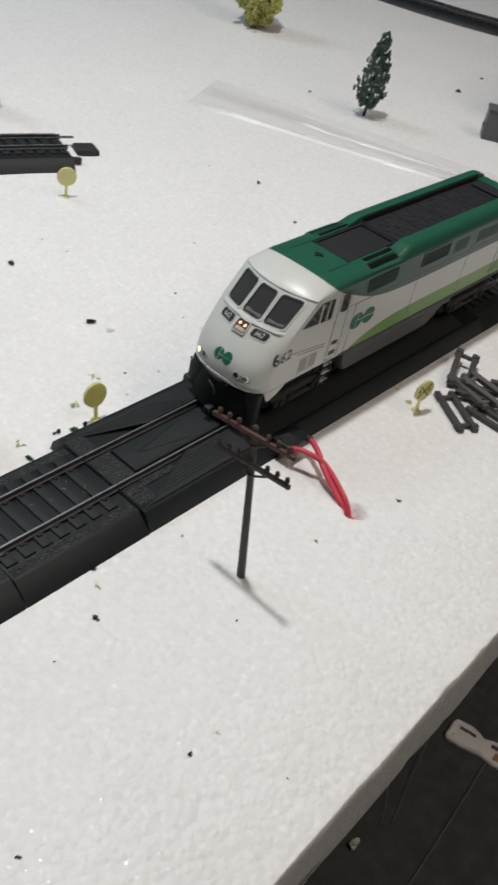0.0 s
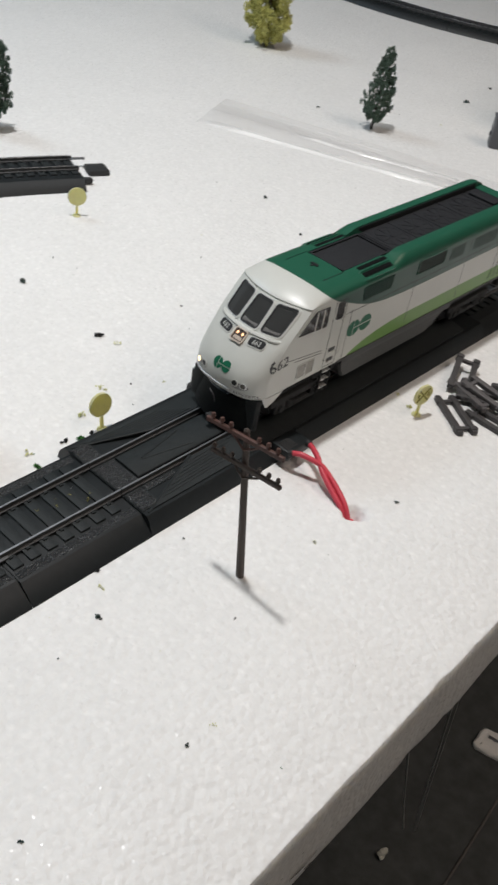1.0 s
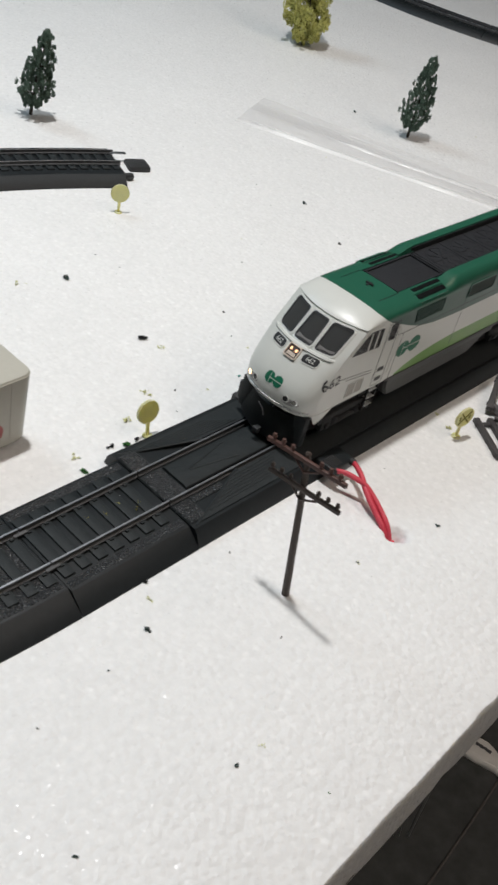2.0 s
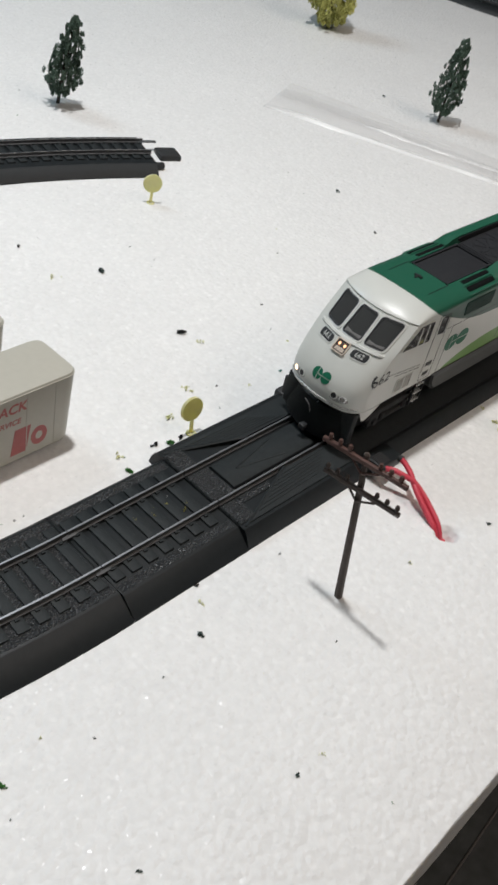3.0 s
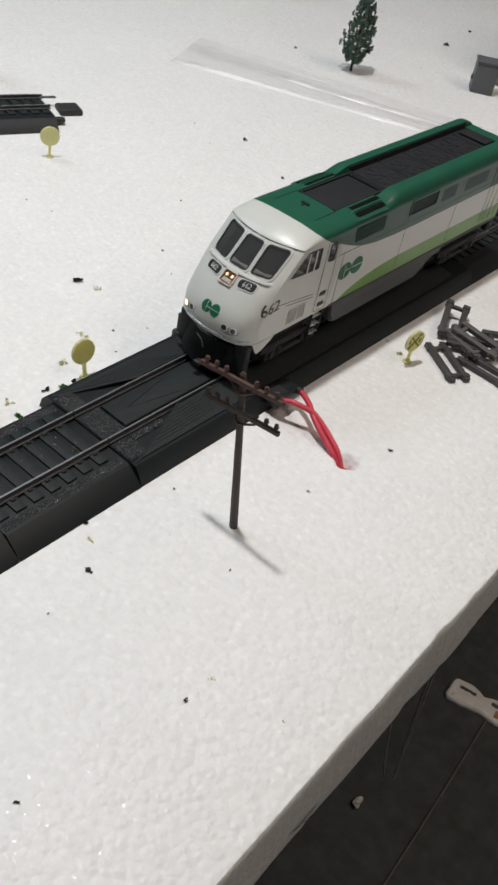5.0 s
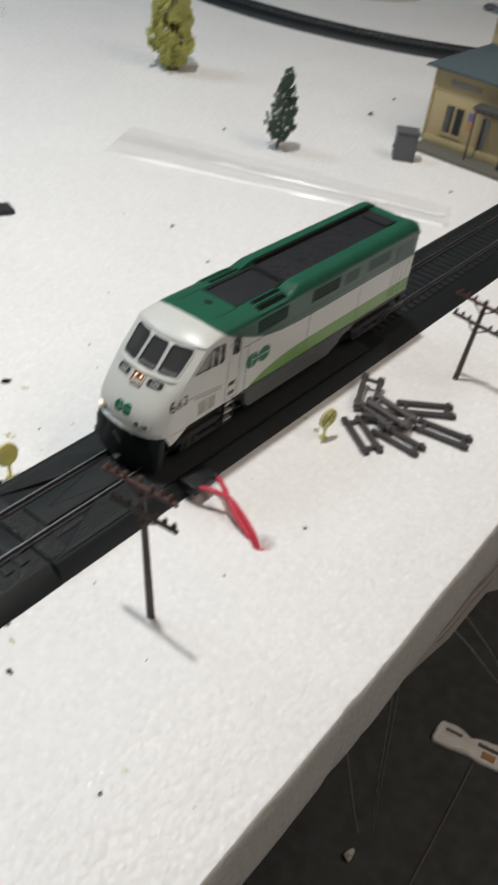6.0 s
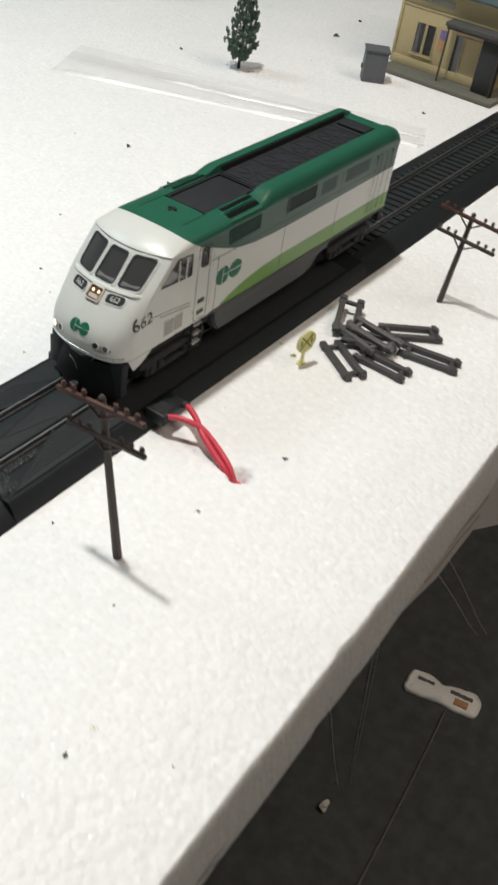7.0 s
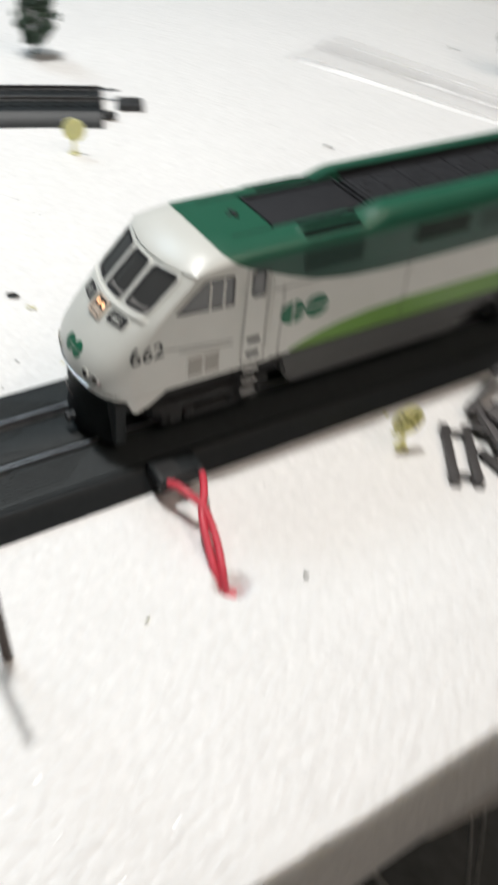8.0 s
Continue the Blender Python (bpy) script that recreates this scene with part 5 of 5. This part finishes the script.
# ---- trailers ----
def trailer(m, label, lettered):
    t = thing("trailer", label, "model trailer", m, group="model trailers")
    L, wd, z0, z1 = 140, 23.4, 2.6, 32.6
    outline = rounded([(-wd, -L), (0, -L), (0, 0), (-wd, 0)], 5.0, 6)
    bm = B()
    rows = []
    for z, d in ((z0, -0.2), (z0 + 0.6, 0), (z1 - 1.4, 0), (z1 - 0.7, -0.12), (z1 - 0.2, -0.5), (z1, -1.3)):
        rows.append([bm.verts.new((x, y + (2.0 * (z - z0) / (z1 - z0) if y > -20 else 0), z)) for x, y in grown(outline, d)])
    for a, b in zip(rows, rows[1:]):
        for i in range(len(a)):
            bm.faces.new((a[i], a[(i + 1) % len(a)], b[(i + 1) % len(a)], b[i]))
    bm.faces.new(rows[-1]), bm.faces.new(rows[0][::-1])
    bmesh.ops.recalc_face_normals(bm, faces=bm.faces)
    part("body", bm, TRAILER, t)
    part("roof_rim", ring(B(), grown(outline, 0.22), grown(outline, -0.3), lambda u, v, off: (u, v + (1.9 if v > -20 else 0), z1 - 1.3 + off), 0.35), TRAILER, t)

    def wall(u, v, off):
        return (off, u, v)

    for k in range(11):
        y = -8 - 12 * k
        part("side_rib", slab(B(), [(y, z0 + 1), (y + 0.35, z0 + 1), (y + 0.35, z1 - 2.4), (y, z1 - 2.4)], wall, 0.12), TRAILER, t)
    if lettered:
        def slanted(y0, z, k):
            return lambda u, v, off: wall(y0 + u + 0.18 * v, z + v + k * u, off)
        part("lettering", text_mesh("-BACK", 5.6, slanted(-28.0, 26.8, -0.015), 0.06, 0.16), RED_INK, t, "slanted red lettering")
        part("lettering", text_mesh("SERVICE", 3.2, slanted(-28.0, 20.8, -0.01), 0.06, 0.08), RED_INK, t, "small red lettering")
        hoop = [(math.cos(k * 0.3142), math.sin(k * 0.3142)) for k in range(20)]
        part("red_ring", ring(B(), [(-14.4 + 3.5 * a, 10.4 + 4.2 * b) for a, b in hoop], [(-14.4 + 1.5 * a, 10.4 + 1.8 * b) for a, b in hoop], wall, 0.06), RED_INK, t)
        for y0, y1, zz0, zz1 in ((-26.0, -19.4, 5.6, 17.0), (-38.0, -32.0, 5.4, 12.0), (-47.0, -41.0, 5.4, 12.0)):
            part("red_block", slab(B(), [(y0 + 0.15 * (zz0 - 8), zz0), (y1 + 0.15 * (zz0 - 8), zz0), (y1 + 0.15 * (zz1 - 8), zz1), (y0 + 0.15 * (zz1 - 8), zz1)], wall, 0.06), RED_INK, t)
    for x in (-wd + 5, -5):
        part("landing_leg", box(B(), x - 1, x + 1, -32, -29, 0, z0 + 0.3, 0.3), BLACK, t)
    for y in (-112, -126):
        for x in (-wd + 3.5, -3.5):
            bm = B()
            rod(bm, (x - 2, y, 4.0), (x + 2, y, 4.0), 4.0, 4.0, 20)
            part("wheel", bm, BLACK, t)
    return t


trailer(at(-54.4, -69.4, 0, 1.2), "ivory plastic model trailer with red printing on its side", True)
trailer(at(-91, -74.0, 0, 1.2), "ivory plastic model trailer standing behind the printed one", False)


# ---- station and cabinet ----
def station():
    t = thing("station_building", "cream model station with a blue-grey hipped roof and porch", "model building", at(-132, 488))
    part("platform", box(B(), 1, 96, -22, 120, 0, 3.2, 0.5), STONE, t)
    wl = part("wall", box(B(), 0, 84, 0, 110, 3.2, 63, 0.4), CREAM, t)
    for x in (0.1, 83.2):
        part("corner_post", box(B(), x - 0.8, x + 1.4, -0.8, 1.0, 3.2, 62.5, 0.2), CREAM, t)
    part("base_band", box(B(), -0.5, 84.5, -0.7, 0.4, 3.2, 9.5, 0.2), CREAM, t)
    part("sill_band", box(B(), -0.4, 84.4, -0.6, 0.3, 45.5, 47.0, 0.2), CREAM, t)
    bm = B()
    a = [bm.verts.new(p) for p in ((-7, -7, 63), (91, -7, 63), (91, 117, 63), (-7, 117, 63))]
    b = [bm.verts.new(p) for p in ((27, 24, 82), (64, 24, 82), (64, 90, 82), (27, 90, 82))]
    c = [bm.verts.new(p) for p in ((-7, -7, 61.4), (91, -7, 61.4), (91, 117, 61.4), (-7, 117, 61.4))]
    for i in range(4):
        j = (i + 1) % 4
        bm.faces.new((a[i], a[j], b[j], b[i])), bm.faces.new((c[i], c[j], a[j], a[i]))
    bm.faces.new(b), bm.faces.new(c[::-1])
    bmesh.ops.recalc_face_normals(bm, faces=bm.faces)
    part("roof", bm, ROOF, t)
    part("tower", box(B(), 26, 66, 28, 84, 72, 104, 0.4), CREAM, t)
    bm = B()
    a = [bm.verts.new(p) for p in ((19, 21, 104), (73, 21, 104), (73, 91, 104), (19, 91, 104))]
    b = [bm.verts.new(p) for p in ((44, 50, 118), (48, 50, 118), (48, 62, 118), (44, 62, 118))]
    for i in range(4):
        j = (i + 1) % 4
        bm.faces.new((a[i], a[j], b[j], b[i]))
    bm.faces.new(b), bm.faces.new(a[::-1])
    bmesh.ops.recalc_face_normals(bm, faces=bm.faces)
    part("tower_roof", bm, ROOF, t)

    def wall(u, v, off):
        return (u, -off, v)

    for x0, x1 in ((15.8, 22.6), (24.6, 31.4)):
        o = [(x0, 14.6), (x1, 14.6), (x1, 36.0), (x0, 36.0)]
        w = part("window", slab(B(), o, wall, 0.1), GLASS, t)
        part("frame", ring(B(), grown(o, 0.8), o, wall, 0.7), CREAM, w)
    part("window_sill", box(B(), 14, 33, -1.6, 0, 12.6, 13.6, 0.2), CREAM, t)
    part("faded_sign", box(B(), 14, 41, -0.5, 0.2, 50.5, 55.5, 0.2), FADED, t)
    part("poster", box(B(), 35.6, 40.8, -0.5, 0.2, 29.0, 35.4), BLUE_INK, t)
    part("poster", box(B(), 35.2, 40.4, -0.5, 0.2, 21.0, 28.0), ORANGE_INK, t)
    for x0, x1, material, look_of in ((48.5, 55.0, GLASS, "dark open half of the door"), (56.4, 70.5, CREAM, "cream door panel")):
        o = [(x0, 4.5), (x1, 4.5), (x1, 35), (x0, 35)]
        d = part("door", slab(B(), o, wall, 0.15), material, t, look_of)
        part("frame", ring(B(), grown(o, 0.9), o, wall, 0.8), CREAM, d)
    part("porch_roof", box(B(), 43, 91, -14, 0, 42.5, 45.5, 0.5), DARK_ROOF, t)
    # added black panel: the porch's right side, its shadow put into the colour
    part("porch_dark_side", box(B(), 73, 90, -9.4, -8.2, 3.2, 41.5, 0.2), BLACK, t, "dark panel for the right side of the porch and its shadow")
    part("porch_beam", box(B(), 44, 90, -12, -10.6, 40.4, 42.4, 0.2), BROWN, t)
    for x in (45.5, 88.5):
        bm = B()
        rod(bm, (x, -11.2, 3.2), (x, -11.2, 41), 0.75, 0.75, 8)
        part("porch_post", bm, BROWN, t)
    return t


station()
cab = thing("utility_cabinet", "dark grey plastic utility cabinet near the station", "cabinet", at(-122.0, 440.5, 0, 33))
part("body", box(B(), -8.5, 8.5, -7, 7, 0, 21.5, 0.7), GREY, cab)
part("lid", box(B(), -9.2, 9.2, -7.6, 7.6, 21.4, 23.2, 0.5), GREY, cab)
part("handle", box(B(), -9.9, -8.4, -2.5, 1.0, 8, 11, 0.3), GREY, cab)
part("door_panel", box(B(), -6.8, 6.8, -7.4, -6.9, 3, 19, 0.2), GREY, cab)

bm = B()
swept(bm, arc(-522, 985, 96, -60, 1), 0, 200, [(-9, 0.1), (-8, 1.2), (8, 1.2), (9, 0.1)])
solo("curved_strip", bm, PALE, "pale grey curved strip lying at the far side", "strip")
bm = bmesh.new()
bmesh.ops.create_icosphere(bm, subdivisions=2, radius=11)
for v in bm.verts:
    v.co.z = max(0.0, v.co.z * 0.5 + 4)
    v.co += Vector((noise.noise(v.co * 0.2), noise.noise(v.co * 0.2 + Vector((9, 0, 0))), 0)) * 2
solo("dark_lump", bm, GREY, "dark grey lump lying far back on the foam", "lump", at(-337, 1047))


# ---- floor below the edge ----
tray = thing("plastic_tray", "crumpled white plastic tray with dark slots on the floor", "tray", pose(0.094, 0.594, -0.759, 0, 0, 11))
bm = B()
o = dense(rounded([(-50, -17), (-26, -21), (-3, -15), (24, -20), (47, -15), (51, 6), (40, 19), (8, 15), (-3, 10), (-24, 19), (-46, 15)], 7, 4), 4)
rows = []
for z, d in ((0, 0.5), (3, 1.0), (6, 0), (8, -2.5), (7, -6), (8.5, -9)):
    rows.append([bm.verts.new((x + 1.6 * noise.noise((x * 0.09, y * 0.09, 1)), y + 2.2 * noise.noise((x * 0.08, y * 0.08, 5)), z * (1 + 0.5 * noise.noise((x * 0.06, y * 0.06, z))))) for x, y in grown(o, d)])
for a, b in zip(rows, rows[1:]):
    for i in range(len(a)):
        bm.faces.new((a[i], a[(i + 1) % len(a)], b[(i + 1) % len(a)], b[i]))
bm.faces.new(rows[-1])
bmesh.ops.recalc_face_normals(bm, faces=bm.faces)
part("shell", bm, TRAY, tray, sharp=60)
for x0, x1, y0, y1 in ((-36, -14, 1, 4.5), (8, 38, 0, 5)):
    bm = B()
    top = [(x0 + (x1 - x0) * k / 8, y1 + 1.2 * noise.noise((k * 0.9, x0, 0))) for k in range(9)]
    low = [(x0 + (x1 - x0) * k / 8, y0 + 1.5 * noise.noise((k * 0.9, x0, 4))) for k in range(8, -1, -1)]
    part("slot", slab(bm, low[::-1] + top[::-1], lambda u, v, off: (u, v, 6 + off), 4.6), GREY, tray, "dark ragged slot")
part("label_patch", box(B(), 16, 34, -14, -4, 5, 10.6, 1.0), ORANGE_INK, tray, "orange label patch")

bm = B()
bmesh.ops.create_icosphere(bm, subdivisions=2, radius=6.5)
for v in bm.verts:
    v.co += v.co.normalized() * 6 * noise.noise(v.co * 0.22)
    v.co.x *= 0.7
    v.co.z = v.co.z * 0.8 + 6.5
solo("paper_scrap", bm, mat("grey_green_scrap", (0.62, 0.62, 0.55), 0.7, vary=0.3, scale=80), "crumpled whitish scrap on the dark floor", "scrap", pose(0.054, 0.359, -0.76))


def hanging_string(pts, r=0.75):
    return solo("hanging_string", tube(B(), smooth_path(pts, 10), r, 6), STRING, "thin grey string hanging below the foam edge", "string", group="hanging strings", sharp=70)


def drop_line(y, slope, z1, sway):
    """Points of a straight string that slants away under the board."""
    return [(104 - 4 * k / 6, y + slope * (-58 - z) + sway * math.sin(k), z) for k in range(7) for z in [-58 + (z1 + 58) * k / 6]]


hanging_string(drop_line(91, 0.32, -445, 1.0))
hanging_string(drop_line(82, 0.335, -440, 1.2))
hanging_string(drop_line(24, 0.447, -385, 1.0))
hanging_string(drop_line(95, 0.88, -655, 1.5))
hanging_string(drop_line(111, 0.88, -757, 1.5))
solo("floor_cable", tube(B(), smooth_path([(104, 610, -758.6), (111.4, 538, -758.6), (119.6, 443, -758.6), (127, 342, -758.6), (131, 260, -758.6), (128, 150, -758.6)], 6), 1.5, 8), mat("dull_brown_cable", (0.125, 0.115, 0.11), 0.6, vary=0.2), "thin dull brown cable lying on the dark floor", "cable", sharp=60)
bm = B()
rows = []
for i in range(7):
    y = -92 + 2.2 * i
    rows.append([bm.verts.new((131.6 + 1.2 * noise.noise((y * 0.1, j * 0.5, 2)) - 0.35 * j + (0.5 if j > 3 else 0), y + 0.4 * j, -31 - j * (1.6 + 0.05 * i + 0.3 * noise.noise((y * 0.08, 0, 7))))) for j in range(8)])
for a, b in zip(rows, rows[1:]):
    for j in range(7):
        bm.faces.new((a[j], b[j], b[j + 1], a[j + 1]))
solo("tape_flap", bm, mat("clear_film", (0.5, 0.5, 0.48), 0.12, vary=0.1), "loose flap of clear tape hanging on the foam's cut edge", "tape", sharp=70)

# ---- flock crumbs ----
def crumb_mesh(bm, c, r, rnd, lacy=False):
    """A ragged, lacy little clump of flock."""
    spokes = [(rnd.uniform(0, 6.283), rnd.uniform(0.35, 1.15)) for _ in range(rnd.randint(3, 6))]
    for _ in range(max(5, round((12 if lacy else 34) * min(1.0, r / 1.5)))):
        a, l = rnd.choice(spokes)
        d = rnd.random() ** (0.6 if lacy else 1.3) * l * r
        p = Vector(c) + Vector((d * math.cos(a) + rnd.gauss(0, 0.14) * r, d * math.sin(a) + rnd.gauss(0, 0.14) * r, rnd.uniform(0.12, 0.75) * r * (1.1 - 0.6 * d / r)))
        k = r * (rnd.uniform(0.14, 0.3) if lacy else rnd.uniform(0.18, 0.34))
        q = Euler((rnd.uniform(0, 6.3), rnd.uniform(0, 6.3), rnd.uniform(0, 6.3))).to_matrix()
        vs = [bm.verts.new(p + q @ (Vector(v) * k)) for v in ((1, 0, -0.5), (-0.6, 0.85, -0.45), (-0.6, -0.85, -0.4), (0.1, 0.1, 0.9))]
        for v in vs:
            v.co.z = max(v.co.z, c[2] + 0.02)
        for f in ((0, 1, 3), (1, 2, 3), (2, 0, 3), (0, 2, 1)):
            bm.faces.new([vs[i] for i in f])
    return bm


rnd = random.Random(21)
BIG = (
    (-143, 14.3, 2.2, CRUMB_DARK), (-85.5, 14.6, 2.4, CRUMB_BLACK), (-179.5, -7, 1.3, CRUMB_BLACK), (-150, 199, 1.8, CRUMB_DARK), (-75.8, 17, 2.0, CRUMB_YELLOW),
    (-43.4, -28.8, 2.6, CRUMB_YELLOW), (-54, -10, 2.3, CRUMB_YELLOW), (-31.9, -38.6, 2.3, CRUMB_GREEN), (-34.6, -44, 1.8, CRUMB_BLACK), (-32.8, -32.8, 1.5, CRUMB_BLACK),
    (-37.9, -60.5, 2.2, CRUMB_YELLOW), (-29.4, -61.6, 1.9, CRUMB_GREEN), (40.4, -89.8, 1.5, CRUMB_DARK), (91.8, -100.3, 1.1, CRUMB_DARK), (92.5, -89.8, 1.1, CRUMB_YELLOW),
    (83.5, -150.5, 1.0, CRUMB_DARK), (70, 35, 1.1, CRUMB_DARK), (-195, 510, 2.6, CRUMB_DARK), (-206, 569, 1.9, CRUMB_BLACK), (-244.5, 365.5, 1.5, CRUMB_DARK),
    (-63, 411, 1.6, CRUMB_BLACK), (-104, 180, 1.3, CRUMB_BLACK), (27, 96, 1.5, CRUMB_YELLOW), (44, -164, 1.5, CRUMB_GREEN), (31, -81, 1.2, CRUMB_YELLOW),
    (63.5, -7.5, 1.0, CRUMB_YELLOW), (-150, -8, 1.6, CRUMB_YELLOW), (36.5, 92, 2.2, CRUMB_YELLOW), (24.9, -77, 1.1, CRUMB_BLACK), (-41.9, 34, 1.1, CRUMB_TEAL),
)
for x, y, r, material in BIG:
    solo("flock_crumb", crumb_mesh(B(), (0, 0, 0), r, rnd, material is CRUMB_YELLOW), material, "ragged crumb of coloured foam flock on the board", "crumb", at(x, y, 0, rnd.uniform(0, 360)), group="larger flock crumbs")

SMALL = {}
SPOTS = [(-157, 176), (-134, 128), (-115, 109), (-140, 45), (-155, 42), (-149, -10), (-148, -5), (-84, 65), (-67, 54), (-56, 54), (-32, -105), (-33, -113), (-32, -109), (25, -78), (32, -81), (69, -56), (115, -85), (39, -148), (48, -137), (45, -109), (63, -8), (32, -44), (-193, 271), (-331, 497), (-225, 362), (-186, 371), (-307, 79), (-339, 102), (-54, -11), (-42, 15), (-38, -7), (-49, 2), (-204, 421), (-173, 436), (-336, 499), (-181, 188), (-507, 430), (-539, 533), (53, -167), (-31.5, -47), (-36, -58)]
for x, y in SPOTS:
    SMALL.setdefault(rnd.choice((0, 0, 1, 2, 3)), []).append((x, y, rnd.uniform(0.45, 0.85)))
for _ in range(190):
    x, y = rnd.uniform(-480, 126), rnd.uniform(-190, 640)
    if -31 < x < 26 and y > -230:
        continue
    SMALL.setdefault(rnd.choice((0, 1, 2, 2, 3, 3, 4)), []).append((x, y, rnd.choice((0.16, 0.2, 0.25, 0.35))))
for _ in range(40):
    SMALL.setdefault(rnd.choice((0, 2)), []).append((-590 + rnd.gauss(0, 14), 430 + rnd.gauss(0, 9), rnd.uniform(0.5, 1.1)))
for k, material in enumerate((CRUMB_BLACK, CRUMB_DARK, CRUMB_YELLOW, CRUMB_GREEN, CRUMB_TEAL)):
    bm = B()
    for x, y, r in SMALL.get(k, []):
        crumb_mesh(bm, (x, y, 0), r, rnd)
    solo("flock_dust", bm, material, "scattered specks of coloured flock on the foam", "crumbs", kind="stuff")
for x, y, r, material in ((-1, -60, 1.2, YELLOW_INK), (-4, -66, 1.3, YELLOW_INK), (-2.5, -73, 1.3, YELLOW_INK), (1.5, -62.5, 1.1, YELLOW_INK), (-5, -80, 1.2, YELLOW_INK), (-5.5, -71, 1.0, YELLOW_INK), (-7, -64, 1.0, FOAM)):
    solo("flock_crumb", crumb_mesh(B(), (0, 0, 0), r, rnd, True), material, "tiny crumb caught between the track ties", "crumb", at(x, y, BED_H + 0.3), group="crumbs on the track")
